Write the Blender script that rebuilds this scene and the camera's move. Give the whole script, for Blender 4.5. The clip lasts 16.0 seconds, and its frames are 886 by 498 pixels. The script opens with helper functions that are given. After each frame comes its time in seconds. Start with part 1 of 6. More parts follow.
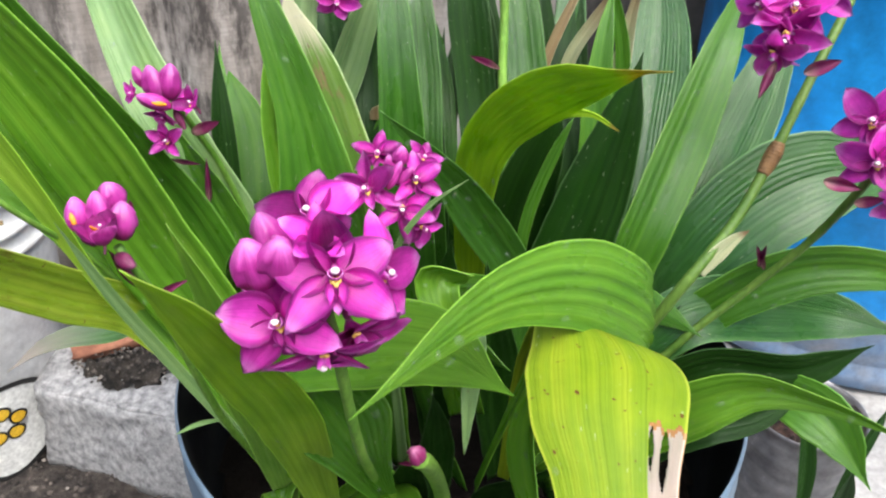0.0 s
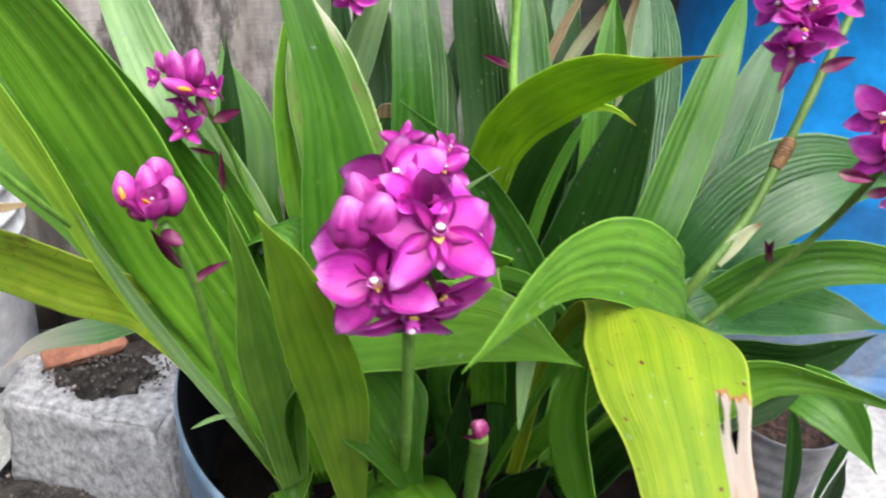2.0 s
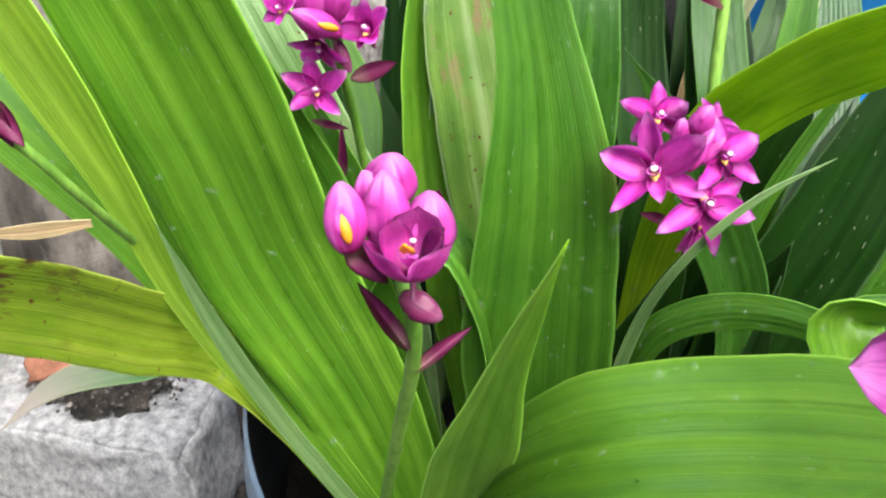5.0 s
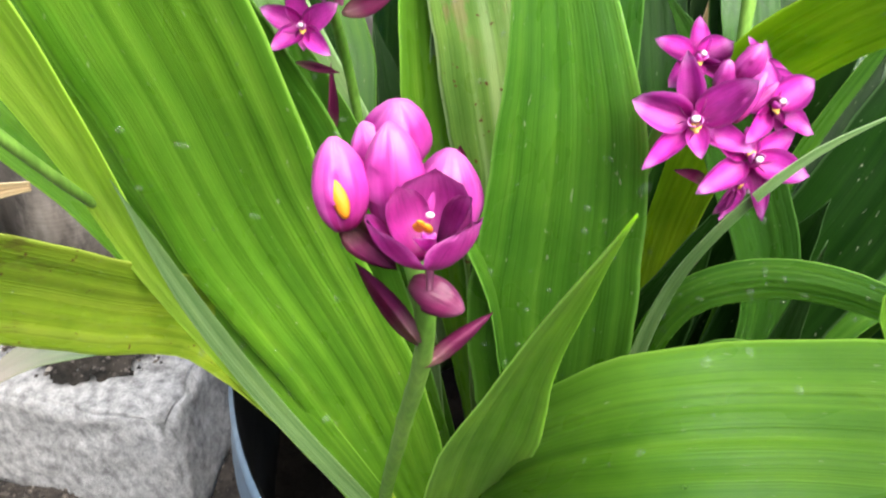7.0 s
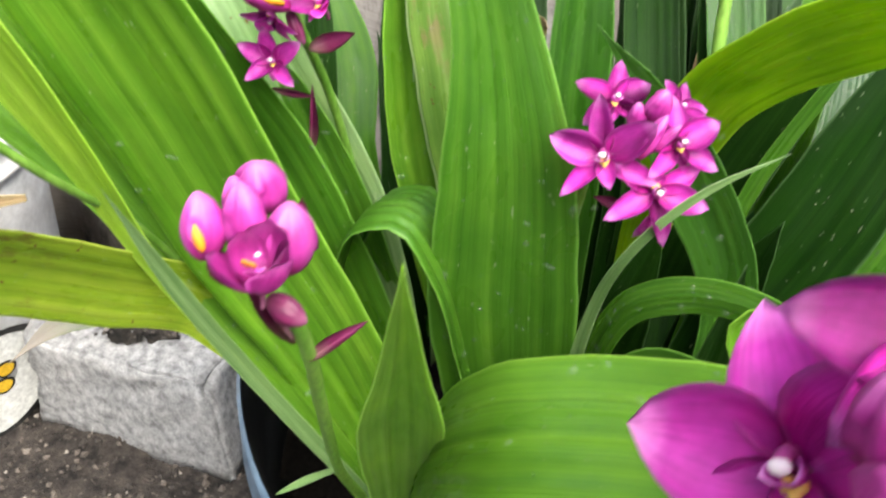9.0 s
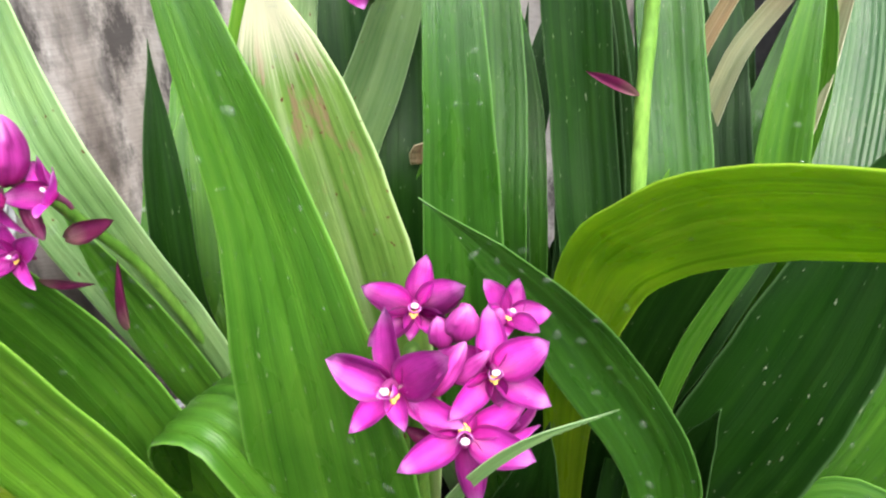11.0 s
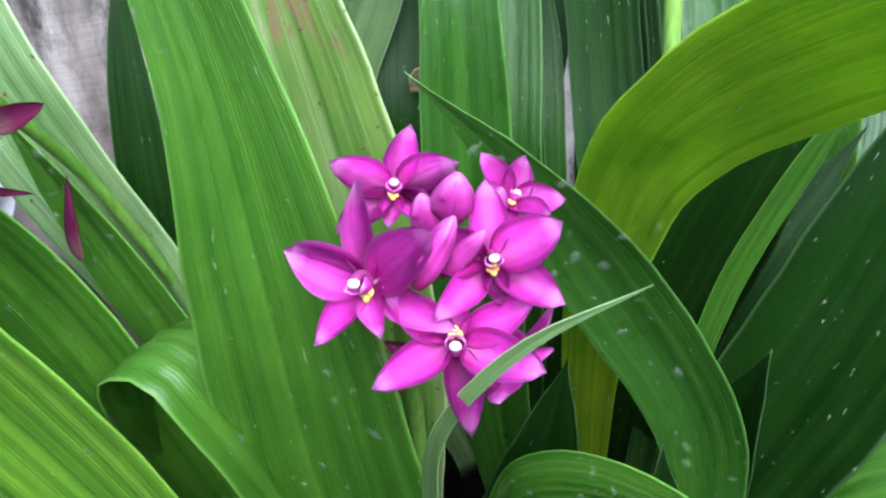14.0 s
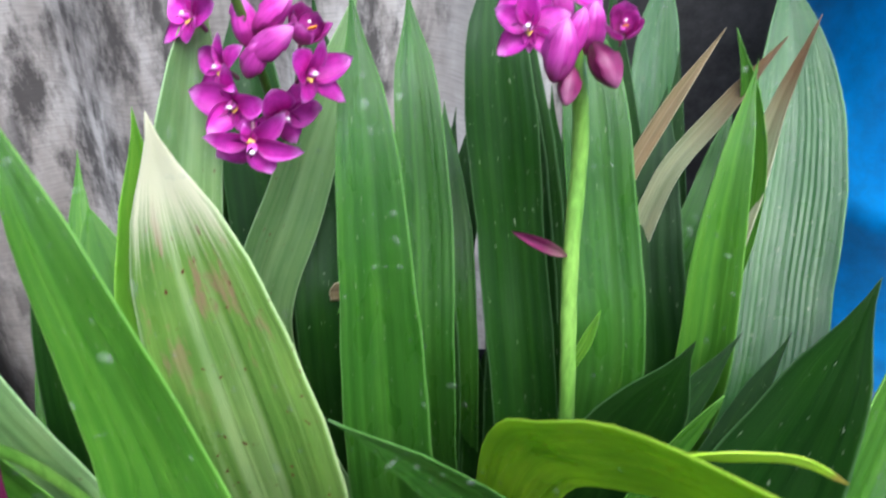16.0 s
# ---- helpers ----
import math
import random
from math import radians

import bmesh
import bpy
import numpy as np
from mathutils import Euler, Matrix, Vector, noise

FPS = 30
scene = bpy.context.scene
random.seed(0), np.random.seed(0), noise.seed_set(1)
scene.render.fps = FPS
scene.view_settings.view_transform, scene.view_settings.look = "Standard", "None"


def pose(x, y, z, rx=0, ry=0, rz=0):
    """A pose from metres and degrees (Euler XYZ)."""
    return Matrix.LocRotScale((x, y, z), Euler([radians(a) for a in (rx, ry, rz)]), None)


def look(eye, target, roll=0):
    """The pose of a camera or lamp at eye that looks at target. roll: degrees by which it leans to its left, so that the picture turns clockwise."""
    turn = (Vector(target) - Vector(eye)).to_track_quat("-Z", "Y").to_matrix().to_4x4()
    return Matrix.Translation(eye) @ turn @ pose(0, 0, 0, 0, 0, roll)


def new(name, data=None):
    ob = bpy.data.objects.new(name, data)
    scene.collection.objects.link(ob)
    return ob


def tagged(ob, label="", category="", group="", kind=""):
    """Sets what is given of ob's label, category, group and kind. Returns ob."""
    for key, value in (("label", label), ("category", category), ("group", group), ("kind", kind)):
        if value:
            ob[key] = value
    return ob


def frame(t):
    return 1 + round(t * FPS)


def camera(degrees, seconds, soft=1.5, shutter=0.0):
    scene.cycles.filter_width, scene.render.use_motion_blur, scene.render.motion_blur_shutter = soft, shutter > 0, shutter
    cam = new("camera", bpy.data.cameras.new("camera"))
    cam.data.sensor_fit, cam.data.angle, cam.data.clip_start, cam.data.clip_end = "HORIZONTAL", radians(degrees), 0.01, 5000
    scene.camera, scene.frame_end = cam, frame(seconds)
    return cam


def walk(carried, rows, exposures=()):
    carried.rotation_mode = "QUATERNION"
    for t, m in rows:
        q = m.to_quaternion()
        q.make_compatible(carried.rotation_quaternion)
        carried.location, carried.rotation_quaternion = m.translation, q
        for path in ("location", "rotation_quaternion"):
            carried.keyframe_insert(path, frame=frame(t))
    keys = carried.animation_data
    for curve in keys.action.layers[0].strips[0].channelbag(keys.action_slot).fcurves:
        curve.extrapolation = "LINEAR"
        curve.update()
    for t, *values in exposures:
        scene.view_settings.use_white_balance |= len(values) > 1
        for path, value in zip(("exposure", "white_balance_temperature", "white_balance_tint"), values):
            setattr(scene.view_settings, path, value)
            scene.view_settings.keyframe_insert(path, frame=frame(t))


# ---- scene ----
cam = camera(61.1, 16.0, soft=2.2, shutter=0.4)
EXPOSURES = [(0.0, 1.4, 6350, 9), (2.5, 1.5, 6200, 10), (4.0, 1.68, 6450, 8), (7.0, 1.85, 6550, 7), (10.0, 1.78, 6800, 6), (12.5, 1.7, 5500, 12), (14.5, 1.62, 5500, 12), (16.0, 1.5, 5600, 9)]
METRES, EYE, TILT, LEAN, TURN = 0.7, 0.71, -31.0, -1.1, 0.0
ROWS = [
    (0.0, 0.0, 0.0, 0.0, 0.0, 0.0, -0.0),
    (0.5, -0.0012, -0.0174, -0.0149, -1.61, 0.93, -0.67),
    (1.0, -0.002, -0.0233, -0.0285, -2.21, 0.91, -0.15),
    (1.5, -0.0287, -0.0148, -0.0375, -4.07, 2.06, -0.0),
    (2.0, -0.0623, -0.0003, -0.0263, -3.97, 1.7, -0.16),
    (2.5, -0.0997, 0.0485, -0.0183, -4.59, 2.13, -1.4),
    (3.0, -0.1328, 0.0912, -0.0055, -3.62, 1.29, -0.94),
    (3.5, -0.1762, 0.1265, 0.0002, -4.19, 1.01, -2.39),
    (4.0, -0.206, 0.1578, 0.0064, -5.41, -0.22, -1.73),
    (6.5, -0.2175, 0.2715, 0.0223, -9.12, -3.52, 0.08),
    (7.0, -0.2157, 0.2708, 0.0213, -8.36, -5.33, -0.08),
    (7.5, -0.2114, 0.2536, 0.014, -7.73, -6.98, -0.33),
    (8.0, -0.2026, 0.2365, -0.0069, -7.22, -8.03, -0.85),
    (8.5, -0.1844, 0.2193, 0.0119, -4.92, -8.41, -0.75),
    (9.0, -0.1521, 0.2138, 0.0442, -2.2, -7.18, -2.4),
    (9.5, -0.1038, 0.2236, 0.0842, -0.84, -7.26, -2.21),
    (10.0, -0.0581, 0.2521, 0.1115, 1.02, -6.44, -1.77),
    (12.5, -0.0144, 0.3678, 0.0781, 5.67, -2.05, -0.32),
    (13.0, -0.0186, 0.3741, 0.072, 5.96, -2.93, -0.33),
    (13.5, -0.0163, 0.3701, 0.0716, 5.86, -2.68, -0.42),
    (14.0, -0.0143, 0.3646, 0.0678, 5.62, -2.7, -0.7),
    (14.5, -0.0081, 0.3642, 0.0737, 4.75, -2.56, -0.49),
    (15.0, -0.0113, 0.3551, 0.1051, 3.56, -1.4, -0.7),
    (15.5, -0.0142, 0.3447, 0.1501, 2.23, -1.74, -0.32),
    (16.0, -0.0135, 0.3419, 0.2043, -0.6, -3.83, -0.53),
]
walk(cam, [(t, pose(0, 0, EYE, TILT, LEAN, TURN) @ pose(METRES * x, METRES * y, METRES * z, 90 + pitch, roll, yaw)) for t, x, y, z, yaw, pitch, roll in ROWS], EXPOSURES)

# ---- world and light ----
world = bpy.data.worlds.new("sky")
scene.world = world
world.use_nodes = True
wn = world.node_tree.nodes
sky = wn.new("ShaderNodeTexSky")
sky.sky_type, sky.sun_disc = "NISHITA", False
sky.sun_elevation, sky.sun_rotation = radians(60), radians(155)
sky.air_density, sky.dust_density, sky.ozone_density = 1.6, 4.0, 0.6
wn["Background"].inputs["Strength"].default_value = 0.12
world.node_tree.links.new(sky.outputs["Color"], wn["Background"].inputs["Color"])
sun = new("sun", bpy.data.lights.new("sun", "SUN"))
sun.data.energy, sun.data.angle, sun.data.color = 2.1, radians(60), (1.0, 0.985, 0.96)
sun.matrix_world = look((0.75, -1.25, 3.6), (0, 0.4, 0.4))


# ---- materials ----
def shader(name):
    m = bpy.data.materials.new(name)
    m.use_nodes = True
    return m, m.node_tree.nodes, m.node_tree.links, m.node_tree.nodes["Principled BSDF"]


def ramp(nodes, links, source, stops):
    r = nodes.new("ShaderNodeValToRGB")
    while len(r.color_ramp.elements) < len(stops):
        r.color_ramp.elements.new(0.5)
    for e, (at, col) in zip(r.color_ramp.elements, stops):
        e.position, e.color = at, (*col, 1)
    links.new(source, r.inputs["Fac"])
    return r.outputs["Color"]


def mixed(nodes, links, fac, a, b, mode="MIX"):
    n = nodes.new("ShaderNodeMix")
    n.data_type, n.blend_type = "RGBA", mode
    for sock, v in ((n.inputs["Factor"], fac), (n.inputs[6], a), (n.inputs[7], b)):
        if isinstance(v, (int, float)):
            sock.default_value = v
        elif isinstance(v, tuple):
            sock.default_value = (*v, 1)
        else:
            links.new(v, sock)
    return n.outputs[2]


def noise_at(nodes, links, vector, scale, detail=4.0, rough=0.6, stretch=None):
    n = nodes.new("ShaderNodeTexNoise")
    n.inputs["Scale"].default_value, n.inputs["Detail"].default_value, n.inputs["Roughness"].default_value = scale, detail, rough
    if stretch:
        mp = nodes.new("ShaderNodeMapping")
        mp.inputs["Scale"].default_value = stretch
        links.new(vector, mp.inputs["Vector"])
        vector = mp.outputs["Vector"]
    links.new(vector, n.inputs["Vector"])
    return n.outputs["Fac"]


def bumped(nodes, links, height, strength, distance, bsdf):
    b = nodes.new("ShaderNodeBump")
    b.inputs["Strength"].default_value, b.inputs["Distance"].default_value = strength, distance
    links.new(height, b.inputs["Height"])
    links.new(b.outputs["Normal"], bsdf.inputs["Normal"])
    return b.outputs["Normal"]


def leaf_material(name, dark, mid, light, rough=0.32, shine=0.46, spots=0.0, dry=(0.30, 0.20, 0.09), dry_from=1.2, translucent=0.32, scar=None):
    """A ribbed leaf: fine veins along its length, two greens in broad streaks, brown specks and a dry tip."""
    m, n, l, p = shader(name)
    uv = n.new("ShaderNodeUVMap").outputs["UV"]
    info = n.new("ShaderNodeObjectInfo").outputs["Random"]
    shift = n.new("ShaderNodeVectorMath")
    shift.operation = "ADD"
    l.new(uv, shift.inputs[0])
    off = n.new("ShaderNodeCombineXYZ")
    mul = n.new("ShaderNodeMath")
    mul.operation = "MULTIPLY"
    mul.inputs[1].default_value = 37.0
    l.new(info, mul.inputs[0])
    l.new(mul.outputs[0], off.inputs["Z"])
    l.new(off.outputs[0], shift.inputs[1])
    vec = shift.outputs[0]
    broad = noise_at(n, l, vec, 1.0, 2.0, 0.5, (9.0, 0.30, 1.0))
    fine = noise_at(n, l, vec, 1.0, 3.0, 0.6, (62.0, 0.22, 1.0))
    hair = noise_at(n, l, vec, 1.0, 2.0, 0.5, (150.0, 0.30, 1.0))
    blotch = noise_at(n, l, vec, 1.0, 4.0, 0.6, (2.4, 2.6, 1.0))
    col = ramp(n, l, broad, [(0.30, tuple(0.5 * (a + b) for a, b in zip(dark, mid))), (0.5, mid), (0.70, tuple(0.5 * (a + b) for a, b in zip(light, mid)))])
    streak = ramp(n, l, fine, [(0.32, (0.66, 0.72, 0.58)), (0.40, (0.96, 0.97, 0.95)), (0.60, (1.02, 1.02, 1.02)), (0.70, (1.24, 1.17, 1.2))])
    col = mixed(n, l, 0.6, col, streak, "MULTIPLY")
    col = mixed(n, l, 0.4, col, ramp(n, l, hair, [(0.40, (0.78, 0.82, 0.72)), (0.50, (1, 1, 1)), (0.62, (1.14, 1.10, 1.12))]), "MULTIPLY")
    tone = ramp(n, l, blotch, [(0.3, (0.70, 0.80, 0.66)), (0.5, (1, 1, 1)), (0.7, (1.24, 1.15, 1.08))])
    col = mixed(n, l, 0.8, col, tone, "MULTIPLY")
    width = n.new("ShaderNodeSeparateXYZ")
    l.new(uv, width.inputs[0])
    margin = ramp(n, l, width.outputs["X"], [(0.006, (0.7, 0.7, 0.7)), (0.022, (0, 0, 0)), (0.978, (0, 0, 0)), (0.994, (0.7, 0.7, 0.7))])
    col = mixed(n, l, margin, col, tuple(min(1.0, 1.5 * c + 0.03) for c in light))
    dust = ramp(n, l, noise_at(n, l, vec, 1.0, 2.0, 0.5, (34.0, 17.0, 1.0)), [(0.70, (0, 0, 0)), (0.76, (0.45, 0.45, 0.45))])
    col = mixed(n, l, dust, col, (0.40, 0.46, 0.30))
    hue = n.new("ShaderNodeHueSaturation")
    vary = n.new("ShaderNodeMapRange")
    vary.inputs["To Min"].default_value, vary.inputs["To Max"].default_value = 0.88, 1.15
    l.new(info, vary.inputs["Value"])
    l.new(vary.outputs[0], hue.inputs["Value"])
    l.new(col, hue.inputs["Color"])
    col = hue.outputs["Color"]
    if spots:
        speck = noise_at(n, l, vec, 1.0, 2.0, 0.5, (14.0, 22.0, 1.0))
        mask = ramp(n, l, speck, [(0.72 - spots, (0, 0, 0)), (0.76 - spots, (1, 1, 1))])
        col = mixed(n, l, mask, col, (0.12, 0.05, 0.015))
    along = n.new("ShaderNodeAttribute")
    along.attribute_name = "along"
    if scar:
        burn = ramp(n, l, noise_at(n, l, vec, 1.0, 4.0, 0.65, (6.0, 3.4, 1.0)), [(0.56, (0, 0, 0)), (0.64, (1, 1, 1))])
        far = ramp(n, l, along.outputs["Fac"], [(scar[0], (0, 0, 0)), (min(scar[0] + 0.14, 1.0), (1, 1, 1))])
        col = mixed(n, l, mixed(n, l, 1.0, burn, far, "MULTIPLY"), col, scar[1])
    wob = n.new("ShaderNodeMath")
    wob.operation = "MULTIPLY_ADD"
    wob.inputs[1].default_value = 0.16
    l.new(fine, wob.inputs[0])
    l.new(along.outputs["Fac"], wob.inputs[2])
    tip = ramp(n, l, wob.outputs[0], [(min(dry_from, 1.0) * 0.999, (0, 0, 0)), (1.0, (1, 1, 1))]) if dry_from < 1 else None
    if tip:
        col = mixed(n, l, tip, col, dry)
    l.new(col, p.inputs["Base Color"])
    wet = noise_at(n, l, vec, 1.0, 2.0, 0.5, (4.0, 3.0, 1.0))
    gloss = n.new("ShaderNodeMapRange")
    gloss.inputs["From Min"].default_value, gloss.inputs["From Max"].default_value = 0.3, 0.7
    gloss.inputs["To Min"].default_value, gloss.inputs["To Max"].default_value = rough - 0.11, rough + 0.12
    l.new(wet, gloss.inputs["Value"])
    l.new(gloss.outputs[0], p.inputs["Roughness"])
    p.inputs["Specular IOR Level"].default_value = shine
    uneven = n.new("ShaderNodeMath")
    uneven.operation = "MULTIPLY_ADD"
    uneven.inputs[1].default_value = 1.6
    l.new(blotch, uneven.inputs[0])
    l.new(fine, uneven.inputs[2])
    nrm = bumped(n, l, uneven.outputs[0], 0.45, 0.0011, p)
    tr = n.new("ShaderNodeBsdfTranslucent")
    glow = mixed(n, l, 1.0, col, (1.3, 1.4, 0.4), "MULTIPLY")
    l.new(glow, tr.inputs["Color"])
    l.new(nrm, tr.inputs["Normal"])
    both = n.new("ShaderNodeMixShader")
    both.inputs["Fac"].default_value = translucent
    l.new(p.outputs[0], both.inputs[1])
    l.new(tr.outputs[0], both.inputs[2])
    l.new(both.outputs[0], n["Material Output"].inputs["Surface"])
    return m


def petal_material(name, deep, mid, pale, translucent=0.3, rough=0.4):
    m, n, l, p = shader(name)
    uv = n.new("ShaderNodeUVMap").outputs["UV"]
    info = n.new("ShaderNodeObjectInfo").outputs["Random"]
    along = n.new("ShaderNodeSeparateXYZ")
    l.new(uv, along.inputs[0])
    vein = noise_at(n, l, uv, 1.0, 3.0, 0.6, (34.0, 2.0, 1.0))
    col = ramp(n, l, along.outputs["Y"], [(0.0, deep), (0.42, mid), (0.72, mid), (1.0, pale)])
    line = ramp(n, l, vein, [(0.30, (0.62, 0.5, 0.60)), (0.5, (1, 1, 1)), (0.7, (1.15, 1.7, 1.25))])
    col = mixed(n, l, 0.6, col, line, "MULTIPLY")
    rim = ramp(n, l, along.outputs["X"], [(0.02, (1, 1, 1)), (0.10, (0, 0, 0)), (0.90, (0, 0, 0)), (0.98, (1, 1, 1))])
    soft = n.new("ShaderNodeMath")
    soft.operation = "MULTIPLY"
    soft.inputs[1].default_value = 0.35
    l.new(rim, soft.inputs[0])
    col = mixed(n, l, soft.outputs[0], col, pale)
    wet = noise_at(n, l, n.new("ShaderNodeTexCoord").outputs["Object"], 3.0, 3.0, 0.6)
    col = mixed(n, l, 0.8, col, ramp(n, l, wet, [(0.35, (0.78, 0.72, 0.78)), (0.65, (1.12, 1.3, 1.14))]), "MULTIPLY")
    hue = n.new("ShaderNodeHueSaturation")
    vary = n.new("ShaderNodeMapRange")
    vary.inputs["To Min"].default_value, vary.inputs["To Max"].default_value = 0.8, 1.2
    l.new(info, vary.inputs["Value"])
    l.new(vary.outputs[0], hue.inputs["Value"])
    l.new(col, hue.inputs["Color"])
    col = hue.outputs["Color"]
    l.new(col, p.inputs["Base Color"])
    p.inputs["Roughness"].default_value = rough
    p.inputs["Specular IOR Level"].default_value = 0.6
    bumped(n, l, vein, 0.25, 0.0006, p)
    tr = n.new("ShaderNodeBsdfTranslucent")
    l.new(col, tr.inputs["Color"])
    both = n.new("ShaderNodeMixShader")
    both.inputs["Fac"].default_value = translucent
    l.new(p.outputs[0], both.inputs[1])
    l.new(tr.outputs[0], both.inputs[2])
    l.new(both.outputs[0], n["Material Output"].inputs["Surface"])
    return m


def plain_material(name, a, b, scale, rough=0.6, bump=0.2, depth=0.002, fine=8.0, stops=(0.35, 0.65), stretch=None, spec=0.4):
    """A surface of two tones at two scales, with relief."""
    m, n, l, p = shader(name)
    obj = n.new("ShaderNodeTexCoord").outputs["Object"]
    big = noise_at(n, l, obj, scale, 5.0, 0.6, stretch)
    small = noise_at(n, l, obj, scale * fine, 6.0, 0.65, stretch)
    col = ramp(n, l, big, [(stops[0], a), (stops[1], b)])
    tone = ramp(n, l, small, [(0.3, (0.65, 0.65, 0.65)), (0.7, (1.25, 1.25, 1.25))])
    col = mixed(n, l, 0.8, col, tone, "MULTIPLY")
    l.new(col, p.inputs["Base Color"])
    p.inputs["Roughness"].default_value = rough
    p.inputs["Specular IOR Level"].default_value = spec
    bumped(n, l, small, bump, depth, p)
    return m


LEAF = {
    "green": leaf_material("leaf_green", (0.030, 0.112, 0.008), (0.066, 0.196, 0.016), (0.125, 0.290, 0.030)),
    # dark: shade between leaves goes into its colour; mid: a step towards it
    "dark": leaf_material("leaf_dark_shaded_green", (0.004, 0.020, 0.0025), (0.009, 0.036, 0.0035), (0.021, 0.066, 0.008), rough=0.42, shine=0.2, translucent=0.08),
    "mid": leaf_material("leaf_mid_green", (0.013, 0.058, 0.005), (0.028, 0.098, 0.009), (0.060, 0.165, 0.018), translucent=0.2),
    "blue": leaf_material("leaf_blue_green", (0.015, 0.070, 0.014), (0.034, 0.116, 0.024), (0.090, 0.205, 0.060), rough=0.28, shine=0.5),
    "light": leaf_material("leaf_light_green", (0.055, 0.175, 0.010), (0.118, 0.282, 0.020), (0.205, 0.390, 0.040), translucent=0.38),
    "lime": leaf_material("leaf_lime", (0.200, 0.360, 0.012), (0.310, 0.480, 0.020), (0.410, 0.550, 0.045), translucent=0.5, dry=(0.40, 0.33, 0.06), dry_from=0.96),
    "pale": leaf_material("leaf_pale", (0.095, 0.205, 0.055), (0.165, 0.290, 0.100), (0.275, 0.400, 0.190), rough=0.4, spots=0.01),
    "greyish": leaf_material("leaf_greyish", (0.190, 0.330, 0.065), (0.280, 0.440, 0.105), (0.370, 0.520, 0.165), rough=0.5, translucent=0.6),
    "young": leaf_material("leaf_young", (0.230, 0.370, 0.040), (0.330, 0.480, 0.062), (0.430, 0.560, 0.110), rough=0.4, translucent=0.62),
    "spotted": leaf_material("leaf_spotted", (0.075, 0.195, 0.022), (0.170, 0.315, 0.055), (0.400, 0.500, 0.240), rough=0.38, shine=0.45, spots=0.035, dry=(0.60, 0.58, 0.42), dry_from=0.94, scar=(0.66, (0.27, 0.20, 0.10))),
    "yellow": leaf_material("leaf_yellow", (0.090, 0.190, 0.006), (0.185, 0.270, 0.010), (0.290, 0.335, 0.018), rough=0.5, shine=0.3, spots=0.03, translucent=0.25),
    "scorched": leaf_material("leaf_scorched", (0.150, 0.260, 0.016), (0.240, 0.345, 0.026), (0.350, 0.430, 0.060), spots=0.02, dry=(0.20, 0.10, 0.035), dry_from=0.985, translucent=0.25, scar=(0.70, (0.10, 0.045, 0.018))),
    "drytip": leaf_material("leaf_dry_tip", (0.070, 0.190, 0.050), (0.120, 0.260, 0.080), (0.210, 0.360, 0.140), dry=(0.34, 0.30, 0.27), dry_from=0.8),
    "straw": leaf_material("leaf_straw", (0.230, 0.260, 0.120), (0.350, 0.370, 0.210), (0.500, 0.500, 0.340), rough=0.6, dry=(0.15, 0.085, 0.035), dry_from=0.86, translucent=0.2),
    "dry": leaf_material("leaf_dry", (0.130, 0.075, 0.035), (0.270, 0.190, 0.095), (0.450, 0.370, 0.230), rough=0.7, translucent=0.2),
    "bleached": leaf_material("leaf_bleached", (0.210, 0.150, 0.120), (0.310, 0.260, 0.225), (0.400, 0.350, 0.315), rough=0.8, shine=0.15, dry=(0.35, 0.20, 0.10), dry_from=0.99, translucent=0.2),
    "burnt": leaf_material("leaf_burnt", (0.160, 0.060, 0.015), (0.260, 0.120, 0.035), (0.360, 0.210, 0.090), rough=0.7, translucent=0.15),
}
WATER, wat_n, wat_l, wat_p = shader("rain_water")
wat_p.inputs["Base Color"].default_value, wat_p.inputs["Roughness"].default_value = (0.75, 0.82, 0.76, 1), 0.05
wat_mix, wat_clear = wat_n.new("ShaderNodeMixShader"), wat_n.new("ShaderNodeBsdfTransparent")
wat_mix.inputs["Fac"].default_value = 0.055
wat_l.new(wat_clear.outputs[0], wat_mix.inputs[1])
wat_l.new(wat_p.outputs[0], wat_mix.inputs[2])
wat_l.new(wat_mix.outputs[0], wat_n["Material Output"].inputs["Surface"])
PURPLE = petal_material("petal_purple", (0.56, 0.010, 0.33), (0.74, 0.065, 0.58), (0.88, 0.38, 0.83), translucent=0.42)
PLUM = petal_material("petal_plum", (0.12, 0.014, 0.05), (0.26, 0.022, 0.12), (0.42, 0.12, 0.26), rough=0.45)
BLUSH = petal_material("bract_blush", (0.52, 0.30, 0.30), (0.30, 0.035, 0.15), (0.16, 0.014, 0.07), rough=0.45)
MAUVE = petal_material("bud_mauve", (0.27, 0.006, 0.11), (0.52, 0.040, 0.35), (0.68, 0.16, 0.55), rough=0.38)
ORANGE = plain_material("lip_orange", (0.74, 0.17, 0.008), (0.82, 0.36, 0.025), 300.0, 0.45, 0.1, 0.0005)
LIP = plain_material("lip_yellow", (0.82, 0.40, 0.05), (0.88, 0.66, 0.22), 300.0, 0.45, 0.1, 0.0005)
COLUMN = plain_material("column_white", (0.75, 0.55, 0.66), (0.85, 0.78, 0.80), 300.0, 0.4, 0.1, 0.0005)
STEM = plain_material("stem_green", (0.110, 0.260, 0.030), (0.210, 0.380, 0.065), 60.0, 0.45, 0.15, 0.0006, stretch=(1, 1, 0.2))
STEMNODE = plain_material("stem_node_brown", (0.110, 0.055, 0.020), (0.220, 0.120, 0.045), 200.0, 0.6, 0.4, 0.001)
